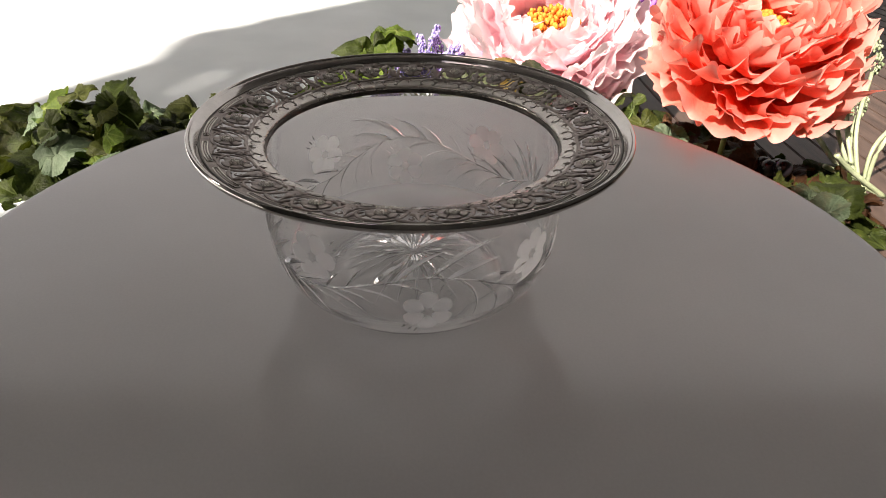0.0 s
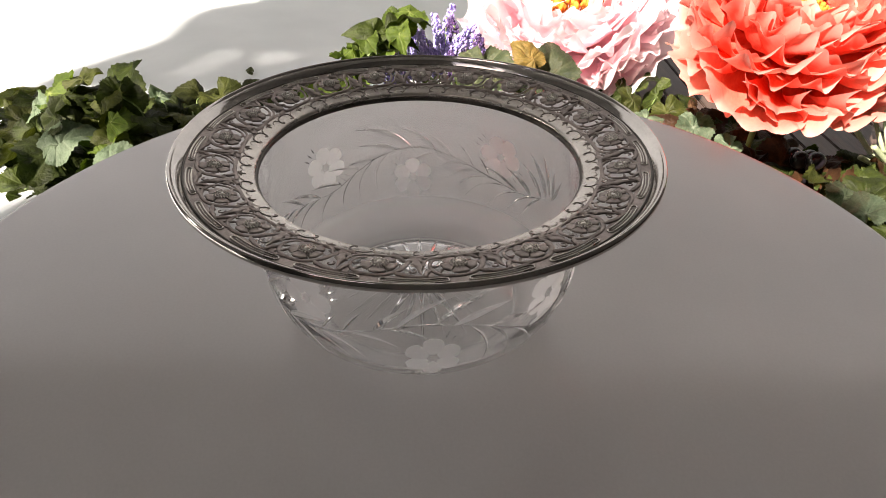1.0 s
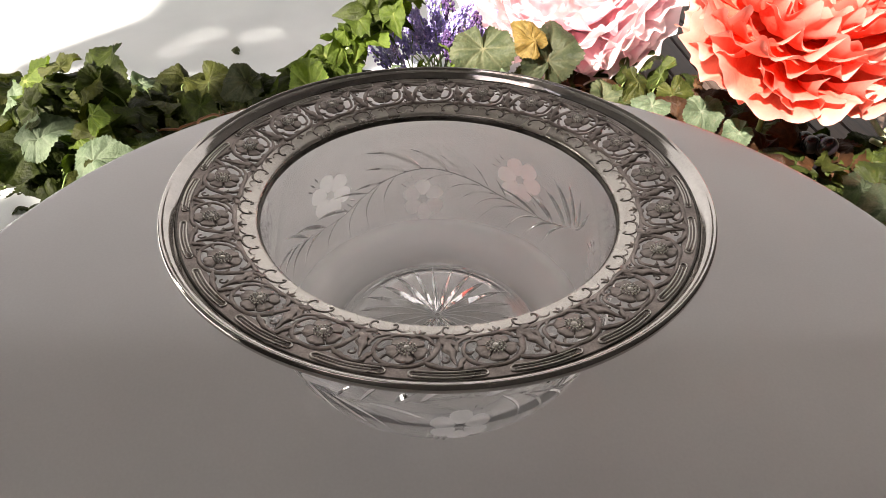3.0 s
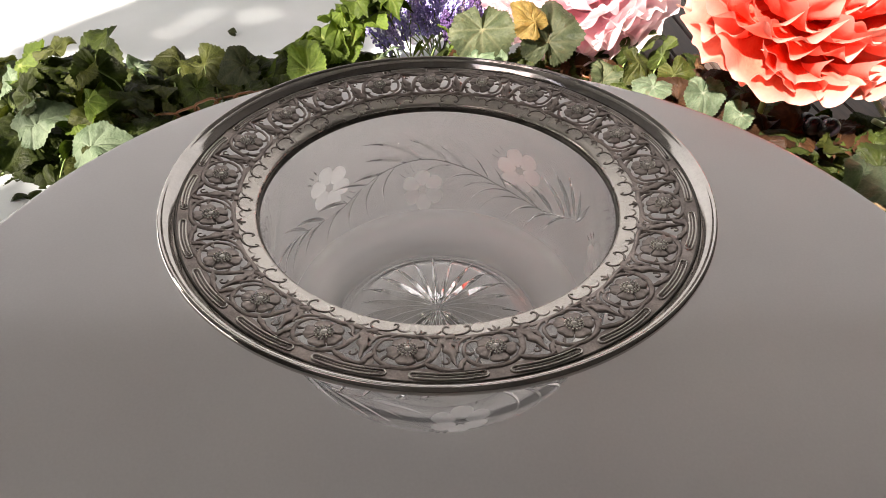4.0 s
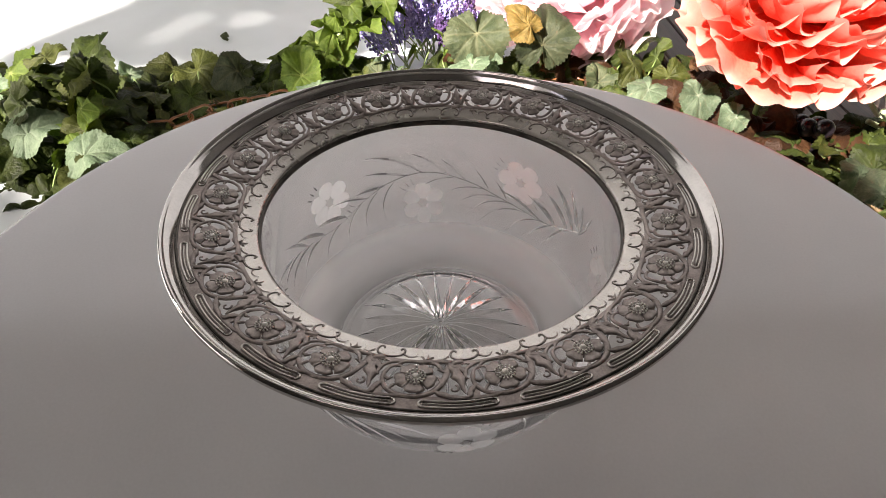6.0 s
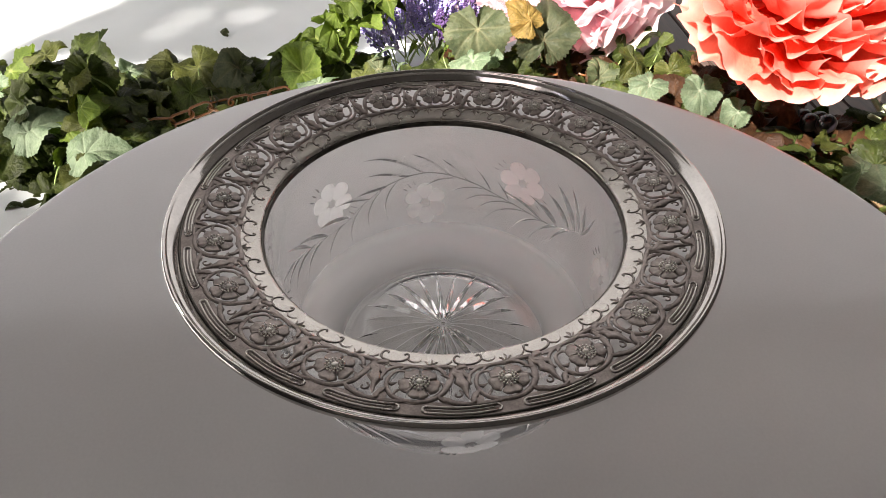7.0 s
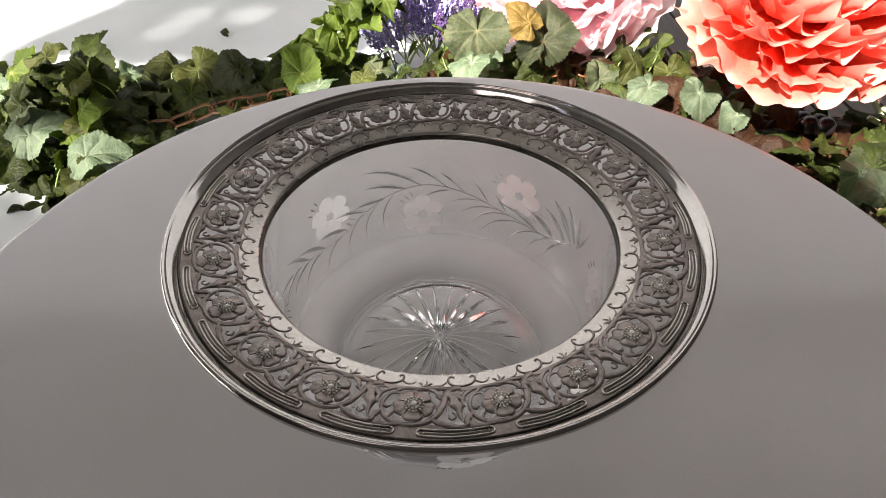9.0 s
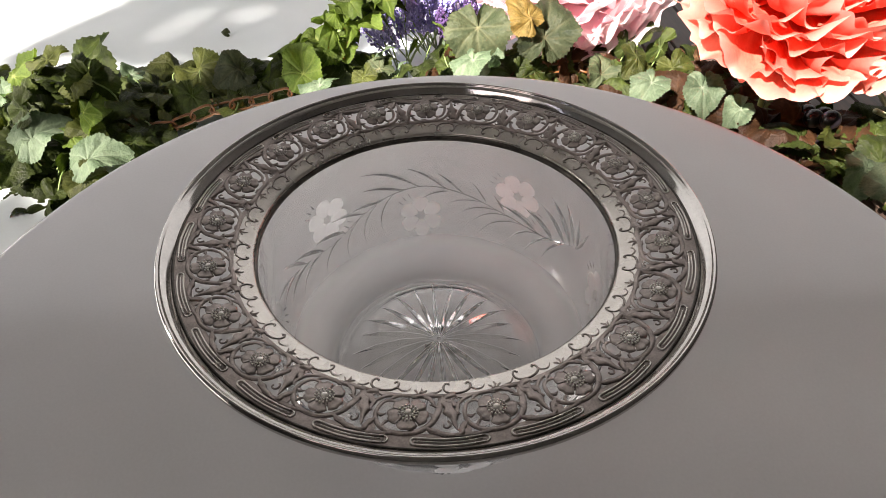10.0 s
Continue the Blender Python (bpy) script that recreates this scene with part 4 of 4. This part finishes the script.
LEFT2 = [
    (-0.338, 0.472, -0.158, 0.05, 200, 0),
    (-0.245, 0.502, -0.150, 0.045, 300, 1),
    (-0.375, 0.452, -0.155, 0.055, 80, 1),
    (-0.352, 0.572, -0.17, 0.069, 30, 0),
    (-0.292, 0.607, -0.17, 0.065, 210, 0),
    (-0.221, 0.573, -0.16, 0.066, 80, 0),
    (-0.16, 0.537, -0.12, 0.061, 10, 2),
    (-0.139, 0.526, -0.13, 0.072, 200, 3),
    (-0.543, 0.571, -0.13, 0.074, 30, 2),
    (-0.529, 0.501, -0.16, 0.071, 270, 0),
    (-0.468, 0.486, -0.16, 0.063, 150, 0),
    (-0.39, 0.531, -0.18, 0.059, 80, 0),
    (-0.328, 0.595, -0.17, 0.061, 130, 0),
    (-0.263, 0.585, -0.17, 0.051, 260, 1),
    (-0.484, 0.411, -0.17, 0.072, 20, 0),
    (-0.442, 0.424, -0.18, 0.064, 200, 0),
    (-0.429, 0.381, -0.185, 0.057, 280, 0),
]
LEFT3 = [
    (-0.470, 0.425, -0.175, 0.06, 70, 0),
    (-0.505, 0.405, -0.18, 0.062, 190, 0),
    (-0.445, 0.405, -0.178, 0.055, 310, 0),
    (-0.490, 0.380, -0.187, 0.05, 240, 0),
    (-0.432, 0.388, -0.187, 0.045, 100, 0),
    (-0.415, 0.400, -0.18, 0.05, 160, 0),
    (-0.456, 0.387, -0.19, 0.057, 130, 0),
    (-0.478, 0.395, -0.18, 0.06, 220, 0),
    (-0.462, 0.362, -0.19, 0.05, 20, 0),
    (-0.407, 0.376, -0.19, 0.045, 20, 0),
    (-0.397, 0.462, -0.17, 0.048, 120, 0),
    (-0.513, 0.582, -0.14, 0.055, 250, 2),
    (-0.408, 0.423, -0.13, 0.046, 330, 2),
    (-0.407, 0.537, -0.15, 0.047, 180, 1),
    (-0.357, 0.574, -0.15, 0.051, 260, 1),
    (-0.513, 0.498, -0.12, 0.06, 90, 3),
]
FRONT = [
    (-0.418, 0.492, -0.098, 0.078, 200, 1, (-0.75, -0.55, 0.6)),
    (-0.402, 0.498, -0.100, 0.076, 170, 0, (0.55, -0.75, 0.5)),
    (-0.492, 0.575, -0.110, 0.070, 60, 1, (-0.1, -0.25, 1.0)),
    (-0.466, 0.452, -0.112, 0.074, 120, 0, (-0.3, -0.7, 0.6)),
    (-0.450, 0.420, -0.132, 0.086, 280, 3, (0.1, -0.12, 1.0)),
    (-0.384, 0.428, -0.104, 0.046, 185, 2, (-0.5, -0.8, 0.5)),
    (-0.388, 0.424, -0.128, 0.060, 150, 1, (0.2, -0.9, 0.45)),
    (-0.378, 0.366, -0.152, 0.066, 200, 1, (0.1, -0.8, 0.55)),
    (-0.388, 0.566, -0.130, 0.040, 290, 3, (0.4, -0.4, 0.8)),
    (-0.490, 0.412, -0.178, 0.076, 40, 0, (-0.1, -0.3, 1.0)),
    (-0.452, 0.398, -0.178, 0.076, 160, 0, (0.2, -0.3, 1.0)),
    (-0.505, 0.392, -0.184, 0.074, 250, 0, (0.0, -0.2, 1.0)),
    (-0.468, 0.372, -0.186, 0.074, 320, 0, (-0.2, -0.2, 1.0)),
    (-0.426, 0.372, -0.184, 0.070, 80, 0, (0.1, -0.3, 1.0)),
    (-0.525, 0.425, -0.180, 0.074, 10, 0, (0.1, -0.2, 1.0)),
]
MID = [
    (0.062, 0.57, -0.08, 0.088, 190, 4),
    (0.124, 0.546, -0.06, 0.052, 30, 5),
    (0.145, 0.557, -0.09, 0.084, 350, 4),
    (0.053, 0.522, -0.1, 0.073, 200, 3),
    (0.085, 0.542, -0.11, 0.034, 90, 3),
    (-0.011, 0.557, -0.13, 0.038, 30, 0),
    (-0.044, 0.562, -0.14, 0.047, 100, 0),
    (-0.077, 0.607, -0.15, 0.057, 0, 0),
    (-0.089, 0.563, -0.14, 0.047, 220, 1),
    (0.026, 0.645, -0.14, 0.068, 45, 0),
    (-0.125, 0.617, -0.15, 0.058, 310, 0),
    (0.127, 0.61, -0.15, 0.058, 40, 6),
    (0.189, 0.6, -0.15, 0.058, 140, 6),
    (0.23, 0.579, -0.14, 0.049, 250, 6),
]
RIGHT = [
    (0.261, 0.473, -0.11, 0.066, 170, 3),
    (0.316, 0.458, -0.11, 0.063, 195, 3),
    (0.351, 0.423, -0.12, 0.05, 160, 3),
    (0.262, 0.544, -0.11, 0.047, 140, 1),
    (0.311, 0.51, -0.15, 0.064, 40, 6),
    (0.381, 0.512, -0.16, 0.066, 240, 6),
    (0.382, 0.418, -0.14, 0.068, 60, 6),
    (0.44, 0.462, -0.16, 0.065, 200, 6),
    (0.44, 0.362, -0.13, 0.055, 30, 1),
    (0.392, 0.264, -0.09, 0.06, 160, 3),
    (0.396, 0.234, -0.09, 0.052, 40, 3),
]
RIGHT2 = [
    (0.293, 0.631, -0.12, 0.061, 30, 0),
    (0.316, 0.607, -0.13, 0.065, 130, 0),
    (0.314, 0.548, -0.13, 0.057, 210, 1),
    (0.27, 0.608, -0.13, 0.051, 300, 0),
    (0.372, 0.604, -0.15, 0.062, 80, 0),
    (0.463, 0.423, -0.16, 0.056, 300, 6),
    (0.443, 0.414, -0.17, 0.047, 100, 6),
    (0.511, 0.394, -0.15, 0.056, 20, 6),
    (0.365, 0.501, -0.17, 0.049, 0, 0),
    (0.347, 0.591, -0.16, 0.061, 120, 6),
]

garland(LEFT, [(-0.66, 0.40, 0), (-0.56, 0.50, 0.01), (-0.47, 0.53, 0.02), (-0.42, 0.52, 0.01), (-0.36, 0.56, 0.01), (-0.28, 0.58, 0.01), (-0.2, 0.59, 0)], 3,
        "green ivy leaf garland lying on white cloth beside the table", 46, (0, 0, 0, 1))
garland(LEFT2 + LEFT3 + FRONT, [(-0.60, 0.62, 0), (-0.52, 0.55, 0.01), (-0.42, 0.45, 0.01), (-0.36, 0.52, 0.02), (-0.25, 0.55, 0.01), (-0.15, 0.57, 0.01), (-0.06, 0.57, 0)], 5,
        "dark and pale green ivy garland behind the round table", 44, (0, 0, 1))
garland(MID, [(-0.16, 0.62, 0), (-0.06, 0.60, 0.01), (0.04, 0.60, 0.02), (0.12, 0.61, 0.01), (0.2, 0.60, 0.01), (0.27, 0.58, 0)], 7,
        "grey-green and ochre leaf garland behind the bowl", 40, (0, 0, 1, 4, 6))
garland(RIGHT + RIGHT2, [(0.24, 0.58, 0), (0.3, 0.52, 0.01), (0.36, 0.48, 0.01), (0.42, 0.44, 0.01), (0.47, 0.38, 0.01), (0.5, 0.31, 0)], 9,
        "pale green and russet leaf garland under the coral peony", 44, (6, 0, 0, 1, 0))


garland([], [(0.20, 0.66, 0), (0.27, 0.60, 0.005), (0.34, 0.54, 0.01), (0.40, 0.50, 0.01), (0.47, 0.44, 0.005), (0.55, 0.37, 0)], 15,
        "dark green and brown leaf litter under the peonies", 60, (6, 0, 0, 6, 1))


# ---- peonies ----
def petal_mesh(seed, mat, ruffle, cup, wide=1.0, curl_back=0.06):
    """A broad ruffled petal, 1 long, root at the origin, fanning out along +y and curling up along +z."""
    r = random.Random(seed)
    nu, nv = 60, 13
    ph = [r.uniform(0, 6.28) for _ in range(6)]
    verts, faces, reach = [], [], []
    for j in range(nv + 1):
        s = 0.04 + 0.96 * j / nv
        for i in range(nu + 1):
            t = i / nu * 2 - 1
            fan = wide * (0.62 + 0.16 * s) * t
            frill = max(0.0, (s - 0.6) / 0.4) ** 2
            rad = s * (1 - 0.12 * t ** 4) + frill * (0.030 * math.sin(4 * t + ph[0]) + 0.026 * math.sin(12 * t + ph[1]) + 0.022 * math.sin(23 * t + ph[4])) + 0.007 * s ** 9 * math.sin(41 * t + ph[5])
            x, y = rad * math.sin(fan), rad * math.cos(fan)
            z = cup * (0.75 * s ** 2.4 + 0.42 * (t * s) ** 2)
            z += ruffle * (0.55 * s * s * math.sin(3 * t + ph[2]) + 0.6 * frill * math.sin(9 * t + ph[3]) + 0.6 * frill * math.sin(21 * t + ph[5]))
            z += 0.004 * math.sin(22 * t + 2 * s + ph[1]) * s + 0.06 * noise.noise(Vector((x * 3, y * 3, seed))) + 0.03 * s * noise.noise(Vector((x * 9, y * 5, seed + 5)))
            if s > 0.8:
                z -= curl_back * ((s - 0.8) / 0.2) ** 2
            y -= cup * 0.25 * s ** 3
            verts.append(Vector((x, y, z)))
            reach.append(min(1.0, max(0.0, (s - 0.5) / 0.5) ** 3.0 + 0.08 * abs(t) * s))
    for j in range(nv):
        for i in range(nu):
            a = j * (nu + 1) + i
            faces.append((a, a + 1, a + nu + 2, a + nu + 1))
    me = mesh_of("petal", verts, faces, mat)
    me.attributes.new("reach", "FLOAT", "POINT").data.foreach_set("value", reach)
    return me


def peony(centre, radius, axis, mat, label, seed, layers, stamens=220, heart=0.30):
    """layers: (petals, tilt from the axis in degrees, length, root radius, root height), in parts of the radius."""
    r = random.Random(seed)
    meshes = [petal_mesh(seed * 20 + k, mat, 0.085 + 0.022 * (k % 3), 0.50 + 0.12 * (k % 3), 1.0 + 0.2 * (k % 2), 0.03 + 0.04 * (k % 2)) for k in range(6)]
    base = Vector((centre[0], centre[1], FLOOR))
    f = new("peony", None)
    f.location = base
    tagged(f, label, "flower", "large fabric peonies behind the table")
    q = Vector(axis).normalized().to_track_quat("Z", "Y").to_matrix().to_4x4()
    m0 = Matrix.Translation(Vector(centre) - base) @ q @ Matrix.Diagonal((radius, radius, radius, 1))
    for n, tilt, length, root, height in layers:
        off = r.uniform(0, 360)
        for k in range(n):
            m = m0 @ pose(0, 0, height, 0, 0, off + 360 * k / n + r.uniform(-9, 9)) @ pose(0, root, 0, 90 - tilt + r.uniform(-8, 8), r.uniform(-8, 8), 0)
            ln = length * r.uniform(0.9, 1.08)
            child("petal", meshes[r.randrange(6)], f, m @ Matrix.Diagonal((ln, ln, ln, 1)))
    bits = []
    for k in range(stamens):
        a, d = r.uniform(0, 6.283), heart * math.sqrt(r.random())
        h = 0.22 + 0.12 * (1 - (d / heart) ** 2) + r.uniform(-0.04, 0.04)
        bits.append(ball((d * math.cos(a), d * math.sin(a), h), r.uniform(0.016, 0.032), 5, 4, 1.5))
        if k % 3 == 0:
            bits.append(tube([(0.5 * d * math.cos(a), 0.5 * d * math.sin(a), 0.0), (0.8 * d * math.cos(a), 0.8 * d * math.sin(a), h * 0.6), (d * math.cos(a), d * math.sin(a), h)], 0.008, 4, 4))
    st = child("stamen_tuft", mesh_of("stamen_tuft", *join(*bits), STAMEN), f, m0, "orange-gold fringed stamens")
    tagged(st, kind="stuff")
    down = m0 @ Vector((0, 0, -0.05))
    child("stem", mesh_of("stem", *tube([(0, 0, 0.002), (down.x * 0.3, down.y * 0.3, down.z * 0.5), down], 0.0035, 8), STALK), f)
    return f


FULL = [(8, 122, 0.88, 0.08, -0.16), (8, 108, 0.94, 0.08, -0.10), (8, 95, 0.94, 0.10, -0.06), (8, 80, 0.90, 0.12, -0.02), (7, 64, 0.84, 0.14, 0.0), (7, 50, 0.78, 0.18, 0.0), (6, 40, 0.58, 0.24, 0.0), (5, 28, 0.44, 0.30, 0.02)]
peony((0.378, 0.434, 0.006), 0.122, (0.08, -0.42, 0.9), CORAL, "large coral-red fabric peony with ruffled petals and golden stamens", 11, FULL)
OPEN = [(8, 104, 0.90, 0.08, -0.14), (9, 94, 0.94, 0.08, -0.08), (9, 82, 0.92, 0.10, -0.04), (8, 66, 0.82, 0.14, 0.0), (7, 46, 0.74, 0.20, 0.0), (5, 30, 0.64, 0.26, 0.0)]
peony((0.203, 0.745, -0.078), 0.168, (-0.15, -0.55, 0.85), PINK, "large pale pink fabric peony with orange stamens in sunlight", 12, OPEN)
peony((0.40, 0.90, -0.085), 0.09, (-0.1, -0.3, 0.9), PURPLE, "small purple fabric flower behind the pink peony", 13, OPEN[1:4], 80)


# ---- lavender, sprig, blossom ----
def spike(tip_dir, length, r, fat, count):
    """One flower spike of small florets along +z of length, bent towards tip_dir."""
    out = []
    for k in range(count):
        s = (k + r.random()) / count
        a = r.uniform(0, 6.283)
        w = fat * (0.55 + 0.6 * math.sin(math.pi * (0.1 + 0.85 * s))) * r.uniform(0.6, 1.1)
        c = Vector((w * math.cos(a), w * math.sin(a), length * s)) + Vector(tip_dir) * (s * s)
        out.append(ball(c, r.uniform(0.0011, 0.0022), 5, 4, 1.4))
    return join(*out)


def lavender(place_, heads, label, seed, mat, fat=0.0075, count=170):
    r = random.Random(seed)
    base = Vector((place_[0], place_[1], FLOOR + 0.004))
    bunch = new("lavender_bunch")
    bunch.location = base
    tagged(bunch, label, "flowers")
    for k in range(heads):
        u = (k + 0.5) / heads
        root = Vector((r.uniform(-0.015, 0.015), r.uniform(-0.01, 0.01), 0.0))
        way = Vector((place_[2] * (u - 0.5) + place_[3] + r.uniform(-0.15, 0.15), r.uniform(-0.55, 0.35), r.uniform(0.55, 1.0))).normalized()
        ln = r.uniform(0.07, 0.11)
        neck = root + way * ln * 0.8
        child("stem", mesh_of("stem", *tube([root, root + way * ln * 0.4 + Vector((0, 0, 0.006)), neck, neck + way * 0.05], 0.0011, 5), STALK), bunch)
        m = Matrix.Translation(neck) @ way.to_track_quat("Z", "Y").to_matrix().to_4x4()
        child("flower_spike", mesh_of("flower_spike", *spike((r.uniform(-0.012, 0.012), r.uniform(-0.012, 0.012), 0), r.uniform(0.055, 0.08), r, fat, count), mat), bunch, m)
    for k in range(7):
        way = Vector((r.uniform(-0.8, 0.8), r.uniform(-0.8, 0.2), r.uniform(0.5, 1))).normalized()
        child("leaf", OVAL[(0, 3)[k % 2]], bunch, leaf_pose(way * r.uniform(0.05, 0.12), 0.03, r.uniform(0, 360), (way.x, -0.4, 0.8)) @ Matrix.Diagonal((0.4, 1.3, 1, 1)))
    return bunch


lavender((0.01, 0.74, 1.7, 0.1), 22, "bunch of lilac lavender spikes lying behind the bowl", 21, LAVENDER)
lavender((-0.03, 0.655, 1.2, -0.05), 9, "low sprigs of lilac lavender between ivy leaves", 22, LAVENDER, 0.006, 140)
lavender((0.06, 0.70, 1.3, 0.1), 12, "dark violet heather sprigs beside the lavender", 23, DARK_LAVENDER)

sprig = new("green_sprig")
s_base = Vector((-0.225, 0.585, FLOOR + 0.006))
sprig.location = s_base
tagged(sprig, "bright green leafy sprig among the ivy", "sprig")
s_line = smooth_path([(0, 0, 0), (0.04, 0.012, 0.045), (0.09, 0.02, 0.085), (0.135, 0.03, 0.12), (0.165, 0.04, 0.15)], 24)
child("stem", mesh_of("stem", *tube(s_line[::3], 0.0022, 8), STALK), sprig)
rng = random.Random(31)
for k in range(34):
    p = s_line[5 + int(19 * k / 33)]
    a = rng.uniform(0, 360)
    p = p + Vector((rng.uniform(-0.022, 0.022), rng.uniform(-0.02, 0.02), rng.uniform(-0.012, 0.02)))
    child("leaf", OVAL[rng.choice((0, 1, 1, 2))] if k % 3 else IVY[2][k % 3], sprig, leaf_pose(p, rng.uniform(0.052, 0.084), a, (rng.uniform(-0.8, 0.8), rng.uniform(-0.9, 0.2), 0.6)))

bloom = new("white_blossom_spray")
b_base = Vector((0.60, 0.45, FLOOR + 0.003))
bloom.location = b_base
tagged(bloom, "pale green and white blossom spray beside the coral peony", "flowers")
rng = random.Random(33)
for k in range(9):
    end = Vector((rng.uniform(-0.05, 0.09), rng.uniform(-0.02, 0.2), rng.uniform(0.07, 0.16)))
    child("stem", mesh_of("stem", *tube([(0, 0, 0.002), end * 0.4 + Vector((-0.03, -0.01, 0.03)), end], 0.0028, 7), CREAM_STALK), bloom)
    m = Matrix.Translation(end) @ Vector((end.x, end.y, 0.2)).to_track_quat("Z", "Y").to_matrix().to_4x4()
    child("flower_spike", mesh_of("flower_spike", *spike((0.01, 0, 0), 0.05, rng, 0.011, 150), WHITE_BLOOM), bloom, m)
for end in ((-0.075, -0.02, 0.08), (-0.07, 0.0, 0.055)):
    child("cut_stem", mesh_of("cut_stem", *tube([(0.03, 0, 0.01), Vector(end) * 0.5 + Vector((0, 0, 0.012)), end], 0.0034, 8), CREAM_STALK), bloom)


# ---- chain, berries, scrap ----
def link_mesh():
    pts = [(0.0085 * math.cos(a) + (0.006 if math.cos(a) > 0 else -0.006), 0.0072 * math.sin(a), 0) for a in np.linspace(0, 2 * math.pi, 25)[:-1]]
    verts, faces = [], []
    n = len(pts)
    for i, p in enumerate(pts):
        d = (Vector(pts[(i + 1) % n]) - Vector(pts[i - 1])).normalized()
        x = Vector((d.y, -d.x, 0))
        for k in range(7):
            a = 2 * math.pi * k / 7
            verts.append(Vector(p) + x * 0.0017 * math.cos(a) + Vector((0, 0, 0.0017 * math.sin(a))))
    for i in range(n):
        j = (i + 1) % n
        for k in range(7):
            faces.append((i * 7 + k, j * 7 + k, j * 7 + (k + 1) % 7, i * 7 + (k + 1) % 7))
    return mesh_of("link", verts, faces, CHAIN)


LINK = link_mesh()


def chain(points, label):
    line = smooth_path([(x, y, z) for x, y, z in points], 200)
    c = new("chain")
    c.location = (points[0][0], points[0][1], FLOOR)
    tagged(c, label, "chain")
    gone, last, k = 0.0, line[0], 0
    for a, b in zip(line, line[1:]):
        gone += (b - a).length
        if gone > 0.0235:
            gone, d = 0.0, (b - last).normalized()
            q = d.to_track_quat("X", "Z").to_matrix().to_4x4()
            child("link", LINK, c, Matrix.Translation(b - c.location) @ q @ pose(0, 0, 0, 20 if k % 2 else 80, 0, 0))
            last, k = b, k + 1
    return c


chain([(-0.395, 0.455, FLOOR + 0.05), (-0.355, 0.476, FLOOR + 0.044), (-0.325, 0.482, FLOOR + 0.042), (-0.285, 0.500, FLOOR + 0.05), (-0.23, 0.520, FLOOR + 0.052), (-0.17, 0.54, FLOOR + 0.052), (-0.12, 0.57, FLOOR + 0.02)], "rusty brown chain woven through the ivy")
chain([(0.08, 0.59, FLOOR + 0.03), (0.12, 0.592, FLOOR + 0.05), (0.17, 0.592, FLOOR + 0.052), (0.22, 0.59, FLOOR + 0.05), (0.27, 0.56, FLOOR + 0.02)], "rusty brown chain under the pink peony")

berries = new("berry_cluster")
berries.location = (0.435, 0.425, FLOOR + 0.002)
tagged(berries, "glossy black berry cluster on a short twig", "berries")
rng = random.Random(41)
child("twig", mesh_of("twig", *tube([(0, 0, 0), (0.004, 0.0, 0.03), (0.0, 0.003, 0.06)], 0.0016, 6), VINE), berries)
b_mesh = mesh_of("berry", *ball((0, 0, 0), 0.011, 14, 9), BERRY)
for k in range(9):
    child("berry", b_mesh, berries, pose(rng.uniform(-0.022, 0.022), rng.uniform(-0.02, 0.02), 0.05 + rng.uniform(-0.018, 0.028)))

scrap = new("leaf_scrap", IVY[4][1])
scrap.matrix_basis = leaf_pose((-0.336, 0.817, cloth_height(-0.336, 0.817) + 0.006), 0.018, 60, (0.2, -0.6, 0.6))
tagged(scrap, "small dry green leaf scrap lying on white cloth", "leaf")

# floor boards
k = 0
x = X0 - 0.1
while x < X1:
    me = from_bm("board", slab(x + 0.0012, x + 0.0488, Y0, Y1, FLOOR - 0.018, FLOOR, 0.0015), WOOD)
    ob = new("board", me)
    ob.parent = floor
    x += 0.05
